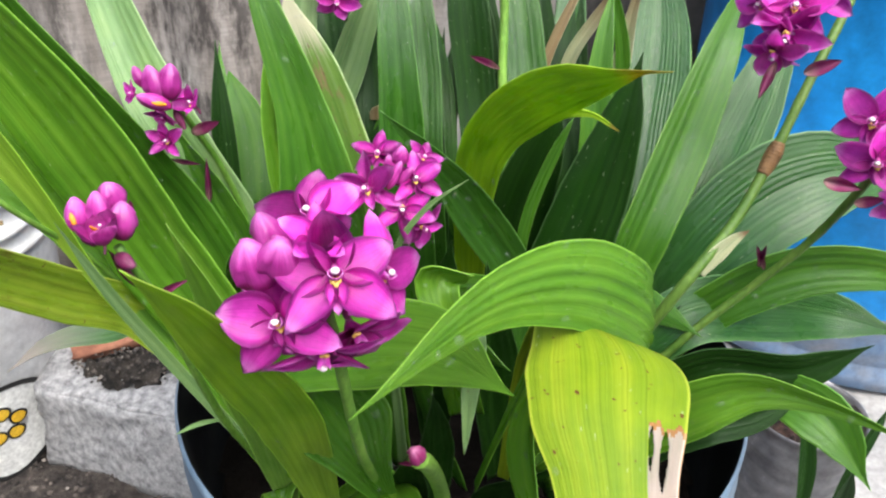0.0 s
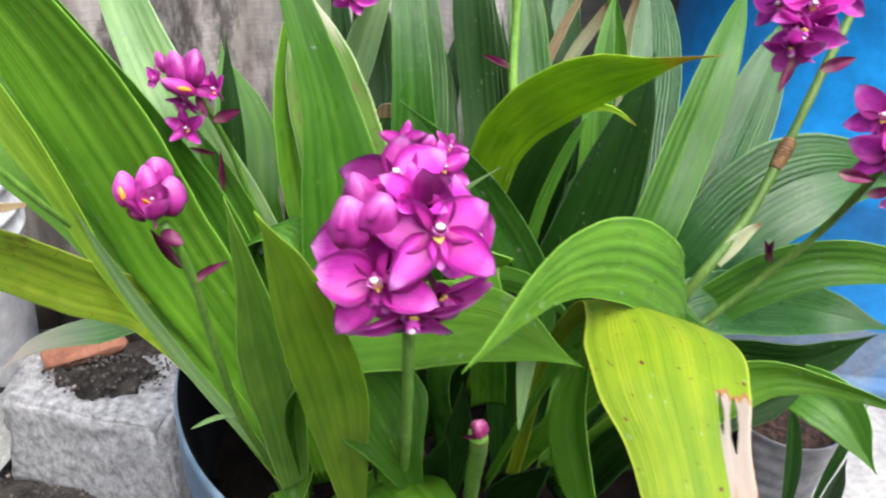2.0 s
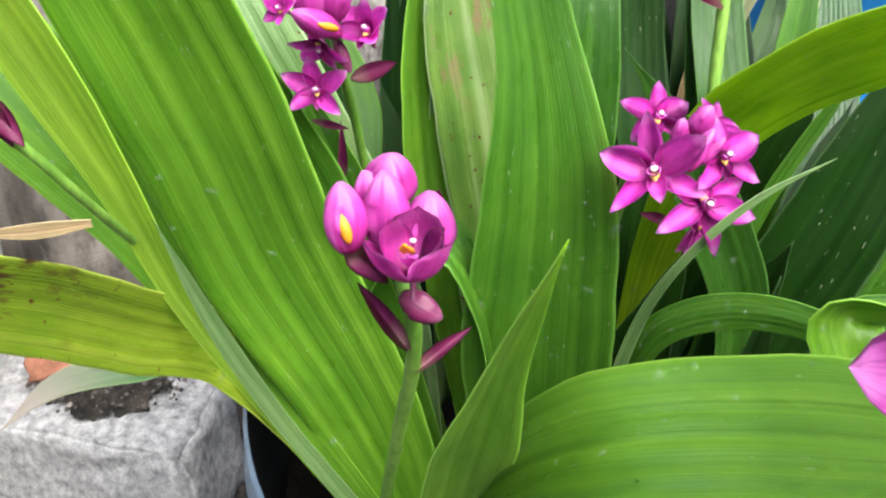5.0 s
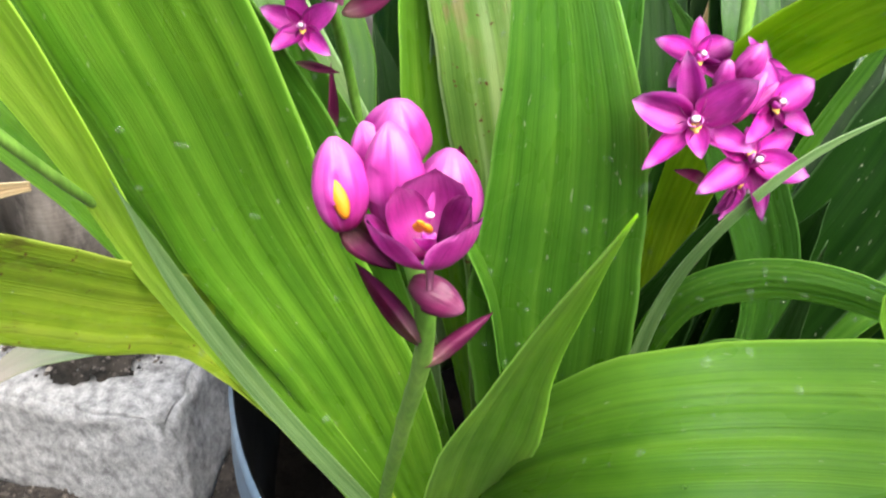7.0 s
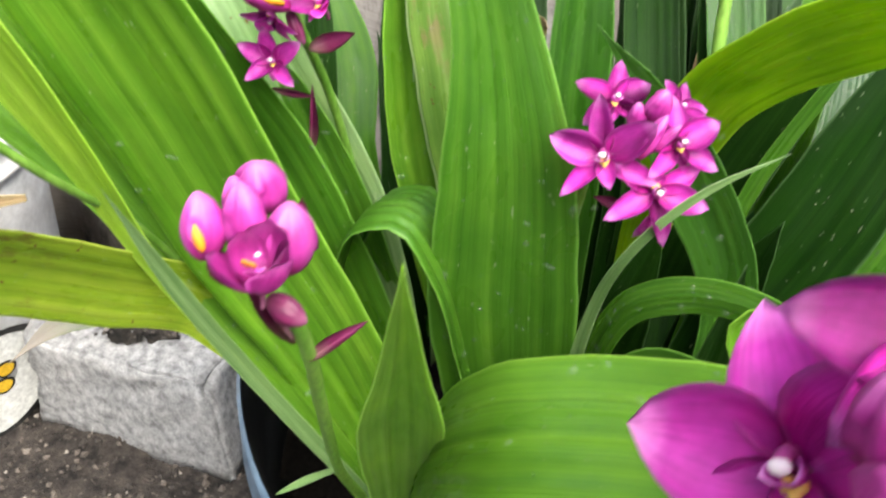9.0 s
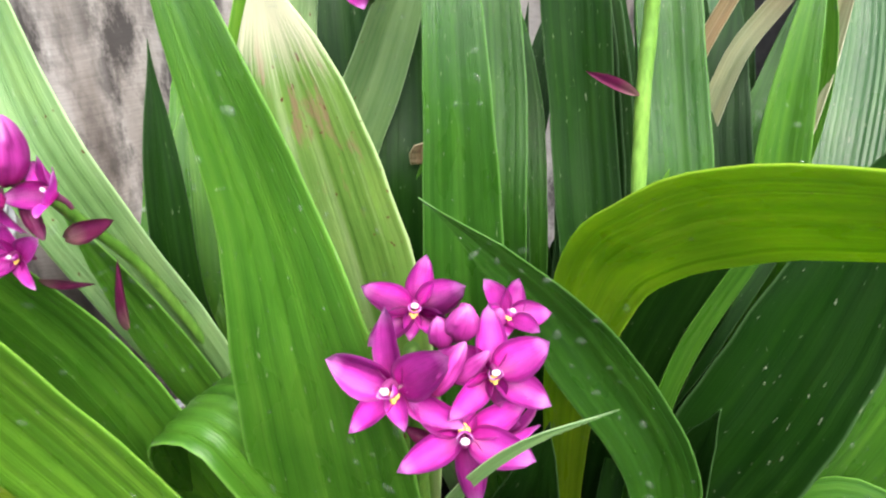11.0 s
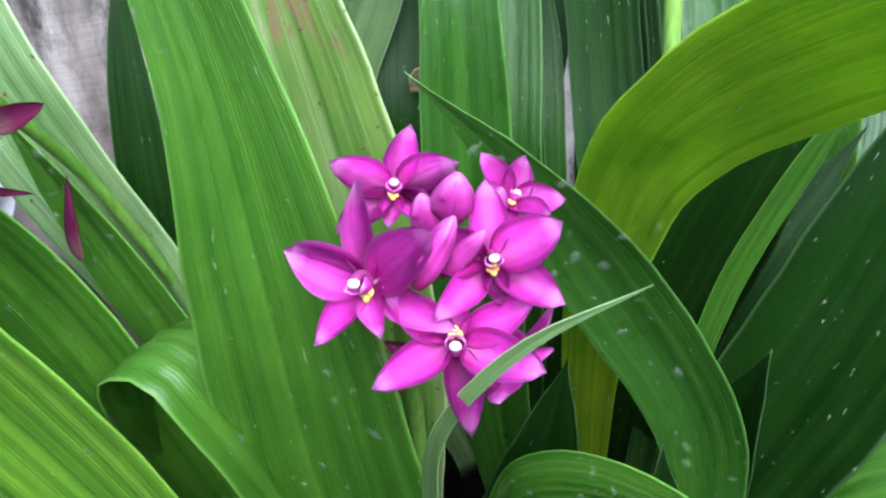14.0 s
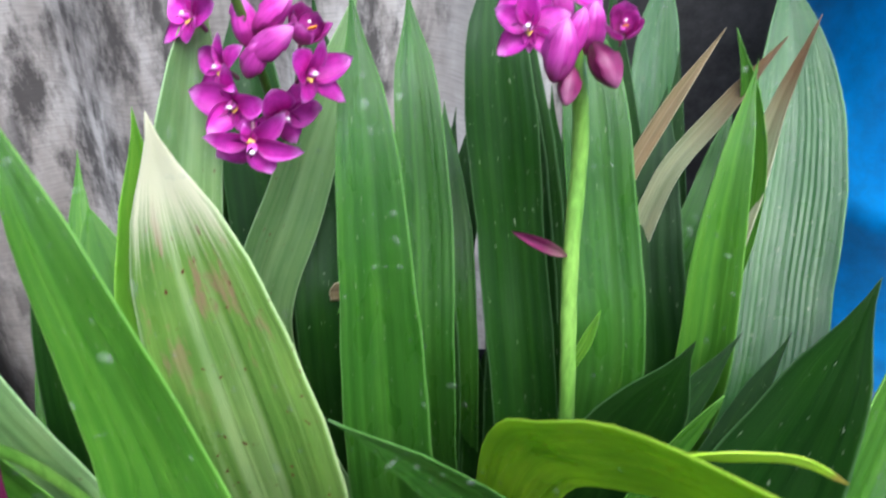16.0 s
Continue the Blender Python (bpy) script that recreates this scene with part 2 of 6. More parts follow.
STEMDARK = plain_material("stem_olive_green", (0.050, 0.118, 0.012), (0.108, 0.190, 0.030), 60.0, 0.5, 0.2, 0.0008, stretch=(1, 1, 0.3))


# ---- builders ----
def part(name, bm, material, parent=None, label="", smooth=True):
    me = bpy.data.meshes.new(name)
    bm.to_mesh(me)
    bm.free()
    for f in me.polygons:
        f.use_smooth = smooth
    for m in (material if isinstance(material, (list, tuple)) else [material]):
        me.materials.append(m)
    ob = new(name, me)
    ob.parent = parent
    if label:
        tagged(ob, label)
    return ob


def thing(name, label, category, at=(0, 0, 0), group="", kind=""):
    ob = new(name)
    ob.empty_display_size = 0.02
    ob.location = at
    return tagged(ob, label, category, group, kind)


def spline(points, count):
    """Points on a smooth curve through the given ones (centripetal enough for leaves); each may carry further numbers."""
    pts = np.array(points, float)
    pts = np.vstack([2 * pts[0] - pts[1], pts, 2 * pts[-1] - pts[-2]])
    seg = len(pts) - 3
    lengths = [max(np.linalg.norm(pts[i + 2, :3] - pts[i + 1, :3]), 1e-4) for i in range(seg)]
    ends = np.concatenate([[0], np.cumsum(lengths)])
    out = []
    for s in np.linspace(0, ends[-1], count):
        i = min(int(np.searchsorted(ends, s, side="right")) - 1, seg - 1)
        u = (s - ends[i]) / lengths[i]
        p0, p1, p2, p3 = pts[i:i + 4]
        d0, d1, d2 = max(np.linalg.norm((p1 - p0)[:3]), 1e-4), lengths[i], max(np.linalg.norm((p3 - p2)[:3]), 1e-4)
        m1 = ((p1 - p0) / d0 * d1 + (p2 - p1)) * 0.5 if i > 0 else (p2 - p1)
        m2 = ((p2 - p1) + (p3 - p2) / d2 * d1) * 0.5 if i < seg - 1 else (p2 - p1)
        out.append((2 * u**3 - 3 * u**2 + 1) * p1 + (u**3 - 2 * u**2 + u) * m1 + (-2 * u**3 + 3 * u**2) * p2 + (u**3 - u**2) * m2)
    return np.array(out), ends[-1]


def unit(v):
    return v / max(np.linalg.norm(v), 1e-9)


seeds = iter(range(1, 5000))
# a low round drop: a base ring, a middle ring and its top
DOME = [(math.cos(k * math.pi / 4) * r, math.sin(k * math.pi / 4) * r, h) for r, h in ((1.0, 0.0), (0.72, 0.7)) for k in range(8)] + [(0, 0, 1)]
DOME_FACES = [[k, (k + 1) % 8, 8 + (k + 1) % 8, 8 + k] for k in range(8)] + [[8 + k, 8 + (k + 1) % 8, 16] for k in range(8)]


def leaf(parent, look_of, points, facing, fold=0.25, pleats=6, ridge=0.018, curl=0.0, across_to=None, label="", count=40, wave=0.02, drops=0, tear=None):
    """A pleated leaf along points (x, y, z, width), its face turned to `facing` (or its width laid along `across_to`): a keel of slope `fold`, `pleats` ridges a side.
    tear: (s, v, slits, (rim, dead)): past s along and v across (-1 to 1) it is dead tissue behind a burnt rim, holed by slits (s0, s1, v0, v1)."""
    rnd = random.Random(next(seeds))
    line, length = spline(points, count)
    half = pleats * 2
    tall = [rnd.uniform(0.35, 1.5) for _ in range(4 * pleats + 2)]
    cols = 2 * half + 1
    fa = np.array(facing, float)
    fixed = None if across_to is None else np.array(across_to, float)
    bm = bmesh.new()
    uvl = bm.loops.layers.uv.new("UVMap")
    al = bm.verts.layers.float.new("along")
    grid, data = [], {}
    ph = [rnd.uniform(0, 6.28) for _ in range(4)]
    side = None
    for i in range(count):
        s = i / (count - 1)
        c, w = line[i, :3], max(line[i, 3], 0.0008)
        if s > 0.9:
            w *= math.sqrt(max(1 - ((s - 0.9) / 0.1) ** 2, 0.0)) * 0.5 + 0.5 * (1 - (s - 0.9) / 0.1) + 0.01
        tan = unit(line[min(i + 1, count - 1), :3] - line[max(i - 1, 0), :3])
        if fixed is not None:
            across = unit(fixed - tan * np.dot(fixed, tan))
        else:
            across = np.cross(tan, fa)
            if np.linalg.norm(across) < 0.12 and side is not None:
                across = side - tan * np.dot(side, tan)
            across = unit(across)
            if side is not None:
                if np.dot(across, side) < 0:
                    across = -across
                across = unit(0.55 * across + 0.45 * side)
                across = unit(across - tan * np.dot(across, tan))
        side = across
        nor = unit(np.cross(across, tan))
        row = []
        for j in range(cols):
            v = (j - half) / half
            zig = (abs(((j - half) % 4) - 2) - 1) * tall[j // 2] * (1 - 0.35 * abs(v)) * min(1.0, 3 * (1 - s))
            up = -abs(v) * -fold * w * 0.5 + zig * ridge * w * 0.5 + curl * v * v * w * 0.5
            rip = wave * w * abs(v) ** 2 * (math.sin(9 * s + ph[0] + (1.3 if v > 0 else 0)) + 0.6 * math.sin(23 * s + ph[1] + 2 * v))
            edge = 1 + 0.012 * math.sin(31 * s + ph[2]) + 0.01 * math.sin(71 * s + ph[3])
            q = c + across * v * w * 0.5 * edge + nor * (up + rip)
            vert = bm.verts.new(q)
            vert[al] = s
            data[vert] = ((v + 1) / 2, s * length / 0.1)
            row.append(vert)
        grid.append(row)
    for i in range(count - 1):
        for j in range(cols - 1):
            slot = 0
            if tear:
                s, v = (i + 0.5) / (count - 1), (j + 0.5 - half) / half
                past = s - tear[0] - 0.004 * math.sin(19 * v) - 0.003 * math.sin(47 * v)
                if any(a < s < b and c + (d - c) * 0.45 * abs(2 * (s - a) / (b - a) - 1) ** 2 < v < d - (d - c) * 0.45 * abs(2 * (s - a) / (b - a) - 1) ** 2 for a, b, c, d in tear[2]):
                    continue
                if v > tear[1] and past > 0:
                    slot = 1 if past < 0.008 or v > 0.985 else 2
            face = bm.faces.new((grid[i][j], grid[i][j + 1], grid[i + 1][j + 1], grid[i + 1][j]))
            face.material_index = slot
            for loop in face.loops:
                loop[uvl].uv = data[loop.vert]
    ob = part("leaf", bm, LEAF[look_of], parent, label)
    for name in (tear[3] if tear else ()):
        ob.data.materials.append(LEAF[name])
    thick = ob.modifiers.new("thickness", "SOLIDIFY")
    thick.thickness = 0.0005
    if drops:
        points, faces = [], []
        polys = ob.data.polygons
        for _ in range(int(2.6 * drops)):
            f = polys[rnd.randrange(int(len(polys) * 0.25), int(len(polys) * 0.95))]
            z = f.normal if f.normal.dot(Vector((0, -0.5, 1))) > 0 else -f.normal
            r = 0.0004 + 0.0015 * rnd.random() ** 4
            m = Matrix.Translation(f.center + z * 0.0002) @ z.to_track_quat("Z", "Y").to_matrix().to_4x4() @ pose(0, 0, 0, 0, 0, rnd.uniform(0, 180)) @ Matrix.Diagonal((r, r * rnd.uniform(1.0, 1.9), r * 0.45, 1))
            base = len(points)
            points += [m @ Vector(v) for v in DOME]
            faces += [[base + k for k in quad] for quad in DOME_FACES]
        me = bpy.data.meshes.new("rain_water")
        me.from_pydata(points, [], faces)
        me.polygons.foreach_set("use_smooth", [True] * len(faces))
        me.materials.append(WATER)
        wet = new("rain_water", me)
        wet.parent = ob
        tagged(wet, "clear rain drops lying on the leaf", kind="stuff")
    return ob


def tube(points, radii, sides=10, knots=0.0):
    """A round stem through points, its radius running through radii."""
    pts = [(*p, r) for p, r in zip(points, radii)]
    line, length = spline(pts, max(12, int(8 * len(pts))))
    bm = bmesh.new()
    rings, side = [], np.array([1.0, 0.2, 0.0])
    for i, p in enumerate(line):
        tan = unit(line[min(i + 1, len(line) - 1), :3] - line[max(i - 1, 0), :3])
        side = unit(side - tan * np.dot(side, tan))
        other = np.cross(tan, side)
        r = p[3] * (1 + knots * math.sin(i * 2.1) ** 6)
        rings.append([bm.verts.new(p[:3] + r * (side * math.cos(a) + other * math.sin(a))) for a in np.linspace(0, 2 * math.pi, sides, endpoint=False)])
    for a, b in zip(rings, rings[1:]):
        for k in range(sides):
            bm.faces.new((a[k], a[(k + 1) % sides], b[(k + 1) % sides], b[k]))
    bm.faces.new(rings[0][::-1])
    bm.faces.new(rings[-1])
    return bm


def blade(length, width, cup, bend, point=0.7, rows=9, cols=7, belly=0.5):
    """A petal from the origin along +y, facing +z: cupped across, bent back along its length, with a blunt point."""
    bm = bmesh.new()
    uvl = bm.loops.layers.uv.new("UVMap")
    grid, data = [], {}
    for i in range(rows):
        s = i / (rows - 1)
        prof = (math.sin(math.pi * min(s ** (0.75 if belly <= 0.5 else 0.95), 1.0)) ** point) * 0.5 * width
        prof = max(prof, 0.10 * width * (1 - s), 0.0002)
        row = []
        for j in range(cols):
            v = 2 * j / (cols - 1) - 1
            y = length * s
            z = cup * width * (v * v - 0.15) * math.sin(math.pi * min(s + 0.1, 1)) + bend * length * s * s - 0.03 * width * (1 - abs(v)) * math.sin(3 * s)
            row.append(bm.verts.new((v * prof, y, z)))
            data[row[-1]] = ((v + 1) / 2, s)
        grid.append(row)
    for i in range(rows - 1):
        for j in range(cols - 1):
            f = bm.faces.new((grid[i][j], grid[i][j + 1], grid[i + 1][j + 1], grid[i + 1][j]))
            for loop in f.loops:
                loop[uvl].uv = data[loop.vert]
    return bm


def shared(name, bm, material, thickness=0.0):
    me = bpy.data.meshes.new(name)
    if thickness:
        geom = bmesh.ops.solidify(bm, geom=bm.faces[:], thickness=thickness)
    bm.to_mesh(me)
    bm.free()
    for f in me.polygons:
        f.use_smooth = True
    me.materials.append(material)
    return me


def pod(length, width, splits=3, rows=14, sides=27):
    """A closed bud along +y: overlapping sepals seen as shallow seams, a pointed end."""
    bm = bmesh.new()
    uvl = bm.loops.layers.uv.new("UVMap")
    rings, data = [], {}
    for i in range(rows):
        s = i / (rows - 1)
        r = 0.5 * width * (math.sin(math.pi * (0.05 + 0.935 * s) ** 0.95)) ** 0.62
        ring = []
        for k in range(sides):
            a = 2 * math.pi * k / sides
            seam = 1 - 0.30 * ((a * splits / (2 * math.pi) + 0.35 * s) % 1.0) - 0.03 * math.sin(9 * a + 2 * s)
            ring.append(bm.verts.new((r * seam * math.cos(a), length * s, r * seam * math.sin(a))))
            data[ring[-1]] = (k / sides, s)
        rings.append(ring)
    faces = []
    for a, b in zip(rings, rings[1:]):
        for k in range(sides):
            faces.append(bm.faces.new((a[k], b[k], b[(k + 1) % sides], a[(k + 1) % sides])))
    faces.append(bm.faces.new(rings[0]))
    faces.append(bm.faces.new(rings[-1][::-1]))
    for f in faces:
        for loop in f.loops:
            loop[uvl].uv = data[loop.vert]
    return bm


def shell_segment(half, length, radius, rows=10, cols=9):
    """One cupped petal of a half-open flower, standing along +z and bulging to +y, with a rounded tip."""
    bm = bmesh.new()
    uvl = bm.loops.layers.uv.new("UVMap")
    grid, data = [], {}
    for i in range(rows):
        s = i / (rows - 1)
        r = radius * math.sin(math.pi * (0.05 + 0.66 * s)) ** 0.65
        span = half * math.sqrt(max(1 - max(0.0, (s - 0.45) / 0.55) ** 2.6, 0.0015))
        row = []
        for j in range(cols):
            v = 2 * j / (cols - 1) - 1
            rim = 1 + 0.10 * v * v * s
            row.append(bm.verts.new((r * rim * math.sin(span * v), r * rim * math.cos(span * v), length * s * (1 - 0.05 * v * v))))
            data[row[-1]] = ((v + 1) / 2, s)
        grid.append(row)
    for i in range(rows - 1):
        for j in range(cols - 1):
            f = bm.faces.new((grid[i][j], grid[i][j + 1], grid[i + 1][j + 1], grid[i + 1][j]))
            for loop in f.loops:
                loop[uvl].uv = data[loop.vert]
    return bm


def lip_mesh():
    """The lip: a narrow stalk that widens to a notched mid-lobe, two raised side lobes and a callus."""
    bm = blade(0.52, 0.34, 0.25, -0.22, 0.8, 8, 7)
    for sx in (-1, 1):
        lobe = blade(0.26, 0.17, 0.5, 0.3, 0.7, 6, 5)
        bmesh.ops.transform(lobe, matrix=pose(0.02 * sx, 0.02, 0.03, 55, 0, -62 * sx), verts=lobe.verts)
        me = bpy.data.meshes.new("lobe")
        lobe.to_mesh(me)
        lobe.free()
        bm.from_mesh(me)
        bpy.data.meshes.remove(me)
    return bm


def callus_mesh():
    bm = bmesh.new()
    for x, r in ((-0.045, 0.06), (0.045, 0.06), (0.0, 0.055)):
        bmesh.ops.create_uvsphere(bm, u_segments=10, v_segments=7, radius=r, matrix=Matrix.Translation((x, 0.10 if x else 0.17, 0.05)) @ Matrix.Diagonal((0.9, 1.3, 0.8, 1)))
    return bm


def column_mesh():
    return tube([(0, 0, 0), (0, 0.06, 0.10), (0, 0.04, 0.20), (0, -0.02, 0.26)], [0.045, 0.045, 0.05, 0.055], 8)


def anther_mesh():
    bm = bmesh.new()
    bmesh.ops.create_uvsphere(bm, u_segments=10, v_segments=7, radius=0.062, matrix=Matrix.Translation((0, -0.03, 0.27)) @ Matrix.Diagonal((1.1, 0.9, 0.8, 1)))
    return bm


PETAL = [shared("petal", blade(1.0, w, c, b, p), PURPLE, 0.012) for w, c, b, p in ((0.68, 0.17, -0.16, 0.66), (0.76, 0.22, 0.04, 0.62), (0.64, 0.14, -0.26, 0.70))]
SEPAL = [shared("sepal", blade(1.0, w, c, b, p), PURPLE, 0.012) for w, c, b, p in ((0.56, 0.22, -0.12, 0.72), (0.62, 0.26, 0.06, 0.68), (0.52, 0.18, -0.24, 0.76))]
CUP = [shared("petal", shell_segment(h, 1.25, r), MAUVE, 0.02) for h, r in ((1.15, 0.56), (1.0, 0.54), (1.25, 0.58))]
BRACT = [shared("bract", blade(1.0, 0.42, 0.5, b, 0.85), BLUSH, 0.02) for b in (0.2, -0.25)]
LIPS, CALLUS, COLS = shared("lip", lip_mesh(), PURPLE, 0.012), shared("callus", callus_mesh(), LIP), shared("column", column_mesh(), MAUVE)
ANTHER = shared("anther", anther_mesh(), COLUMN)
PODS = [shared("bud", pod(1.0, w), MAUVE) for w in (0.52, 0.62, 0.46)]
DARK_PODS = [shared("bud", pod(1.0, w), PLUM) for w in (0.56, 0.50)]
SLIT = shared("lip", pod(0.42, 0.16, 2, 8, 10), ORANGE)
ORANGE_CALLUS = shared("callus", callus_mesh(), ORANGE)
OVARY = shared("flower_base", tube([(0, 0, 0.02), (0, -0.02, -0.12), (0, -0.06, -0.28), (0, -0.14, -0.42)], [0.08, 0.07, 0.06, 0.05], 8), PLUM)


def frame_of(at, normal, up, size):
    """The pose whose +z is normal and whose +y is up, scaled."""
    z = Vector(normal).normalized()
    y = (Vector(up) - z * z.dot(Vector(up))).normalized()
    x = y.cross(z)
    return Matrix.Translation(at) @ Matrix((x, y, z)).transposed().to_4x4() @ Matrix.Diagonal((size, size, size, 1))


def sub(name, mesh, parent, m):
    ob = new(name, mesh)
    ob.parent = parent
    ob.matrix_basis = m
    return ob


def flower(parent, at, normal, up, size, opening=1.0, wide=1.0):
    """An open flower; size is the length of a petal. opening: 1 flat, under 0.6 a half-open cup. wide: breadth of its petals."""
    rnd = random.Random(next(seeds))
    ob = sub("flower", OVARY, parent, frame_of(at, normal, up, size))
    if opening < 0.6:
        for name, angle, lean, size_of in (("sepal", 0, 6, 1.0), ("sepal", 125, 14, 1.0), ("sepal", -120, 13, 0.98), ("petal", 62, 4, 0.88), ("petal", -65, 5, 0.88)):
            m = pose(0, 0, 0, 0, 0, angle + rnd.uniform(-8, 8)) @ pose(0, 0, 0, -lean - rnd.uniform(0, 8), 0, 0)
            sub(name, CUP[rnd.randrange(3)], ob, m @ Matrix.Diagonal((size_of, size_of, size_of * rnd.uniform(0.92, 1.05), 1)))
        sub("lip", LIPS, ob, pose(0, -0.12, 0.25, 62, 0, 180))
        sub("callus", ORANGE_CALLUS, ob, pose(0, -0.16, 0.52, 50, 0, 180) @ Matrix.Diagonal((1.5, 1.9, 1.0, 1)))
        sub("anther", ANTHER, ob, pose(0.05, 0.05, 0.50))
        return ob
    lift = (1 - opening) * 74
    for name, pool, angle, tilt, long, dz in (
        ("sepal", SEPAL, 0, 8, 0.96, -0.02), ("sepal", SEPAL, 128, 10, 0.98, -0.02), ("sepal", SEPAL, -128, 10, 0.98, -0.02),
        ("petal", PETAL, 66, 6, 1.0, 0.02), ("petal", PETAL, -66, 6, 1.0, 0.02),
    ):
        m = pose(0, 0, dz, 0, 0, angle + rnd.uniform(-9, 9)) @ pose(0, 0.03, 0, tilt + lift + rnd.uniform(-9, 11), rnd.uniform(-10, 10), 0)
        sub(name, pool[rnd.randrange(3)], ob, m @ Matrix.Diagonal((wide * rnd.uniform(0.92, 1.08), long * rnd.uniform(0.92, 1.05), 1, 1)))
    sub("lip", LIPS, ob, pose(0, -0.02, 0.03, 14 + 0.4 * lift, 0, 180 + rnd.uniform(-6, 6)))
    sub("callus", CALLUS, ob, pose(0, -0.01, 0.06, 14 + 0.4 * lift, 0, 180) @ Matrix.Diagonal((0.85, 0.75, 0.8, 1)))
    sub("column", COLS, ob, pose(0, 0.03, 0.03, -8, 0, 0))
    sub("anther", ANTHER, ob, pose(0, 0.03, 0.03, -8, 0, 0))
    return ob


def bud(parent, at, direction, up, length, fat=1.0, slit=False, dark=False):
    """A closed bud pointing along direction; slit: its orange lip peeps out on the side of `up`."""
    rnd = random.Random(next(seeds))
    y, z = Vector(direction).normalized(), Vector(up)
    z = (z - y * z.dot(y)).normalized()
    m = Matrix.Translation(at) @ Matrix((y.cross(z), y, z)).transposed().to_4x4() @ Matrix.Diagonal((length * fat, length, length * fat, 1))
    turn = pose(0, -0.5, 0, 0, rnd.uniform(0, 360), 0)
    ob = sub("bud", (DARK_PODS if dark else PODS)[rnd.randrange(2)], parent, m @ turn)
    if slit:
        sub("lip", SLIT, ob, turn.inverted() @ pose(0.03, -0.32, 0.225, 0, 0, 8))
    return ob


def bract(parent, at, direction, up, length, fat=1.0):
    rnd = random.Random(next(seeds))
    y, z = Vector(direction).normalized(), Vector(up)
    z = (z - y * z.dot(y)).normalized()
    m = Matrix.Translation(at) @ Matrix((y.cross(z), y, z)).transposed().to_4x4()
    return sub("bract", BRACT[rnd.randrange(2)], parent, m @ Matrix.Diagonal((length * fat, length, length, 1)))


def stalk(parent, points, r0, r1, material=None, label=""):
    return part("flower_stalk", tube(points, list(np.linspace(r0, r1, len(points))), 10, 0.12), material or STEM, parent, label)


# ---- setting ----
WALL_Y, PHASE, BARREL = 0.93, 0.6, (0.665, 1.05, 0.015)
SOIL = plain_material("soil_dark", (0.014, 0.011, 0.010), (0.092, 0.076, 0.066), 70.0, 0.95, 1.0, 0.008, 5.0, (0.34, 0.70))
# near-black: the shade inside the pot is put into this soil's colour
POTSOIL = plain_material("soil_pot_shade", (0.003, 0.0025, 0.002), (0.014, 0.011, 0.009), 26.0, 0.95, 0.9, 0.006, 8.0, spec=0.08)
CONCRETE = plain_material("concrete_grey", (0.20, 0.20, 0.205), (0.58, 0.58, 0.59), 120.0, 0.9, 1.0, 0.004, 5.0, (0.30, 0.68), stretch=(1.0, 1.0, 0.7))
PAVING = plain_material("paving_pale", (0.20, 0.195, 0.19), (0.36, 0.35, 0.34), 9.0, 0.85, 0.5, 0.003, 10.0)
MOSS = plain_material("dirt_black", (0.007, 0.006, 0.005), (0.05, 0.042, 0.035), 60.0, 1.0, 0.9, 0.004, 6.0)
SEEDSOIL = plain_material("soil_brown", (0.008, 0.005, 0.004), (0.085, 0.040, 0.026), 130.0, 1.0, 0.9, 0.004, 5.0, (0.42, 0.68))
BRICK = plain_material("brick_red", (0.18, 0.070, 0.042), (0.32, 0.140, 0.085), 30.0, 0.9, 0.6, 0.002, 6.0)
POT = plain_material("pot_plastic_blue_grey", (0.105, 0.165, 0.24), (0.19, 0.265, 0.35), 14.0, 0.42, 0.12, 0.002, 6.0, spec=0.45, stretch=(1, 1, 0.4))
# inner side of the pot, painted near-black for the shade within
POT_INSIDE = plain_material("pot_plastic_shade", (0.005, 0.006, 0.007), (0.014, 0.015, 0.017), 9.0, 0.65, 0.2, 0.002, spec=0.15)
WHITE = plain_material("bucket_plastic_white", (0.66, 0.67, 0.68), (0.80, 0.80, 0.79), 8.0, 0.35, 0.1, 0.001, 7.0)
BLUE = plain_material("barrel_plastic_blue", (0.010, 0.19, 0.52), (0.018, 0.27, 0.66), 4.0, 0.4, 0.1, 0.002, 9.0)
BLUE_SCUFFED = plain_material("barrel_plastic_scuffed", (0.20, 0.22, 0.26), (0.10, 0.22, 0.42), 12.0, 0.65, 0.4, 0.002, 6.0)
WALLSHADE = plain_material("wall_shade", (0.030, 0.028, 0.027), (0.075, 0.070, 0.066), 6.0, 0.9, 0.4, 0.004)
PEBBLE = plain_material("pebble_pale", (0.28, 0.26, 0.24), (0.50, 0.48, 0.45), 60.0, 0.8, 0.3, 0.001)


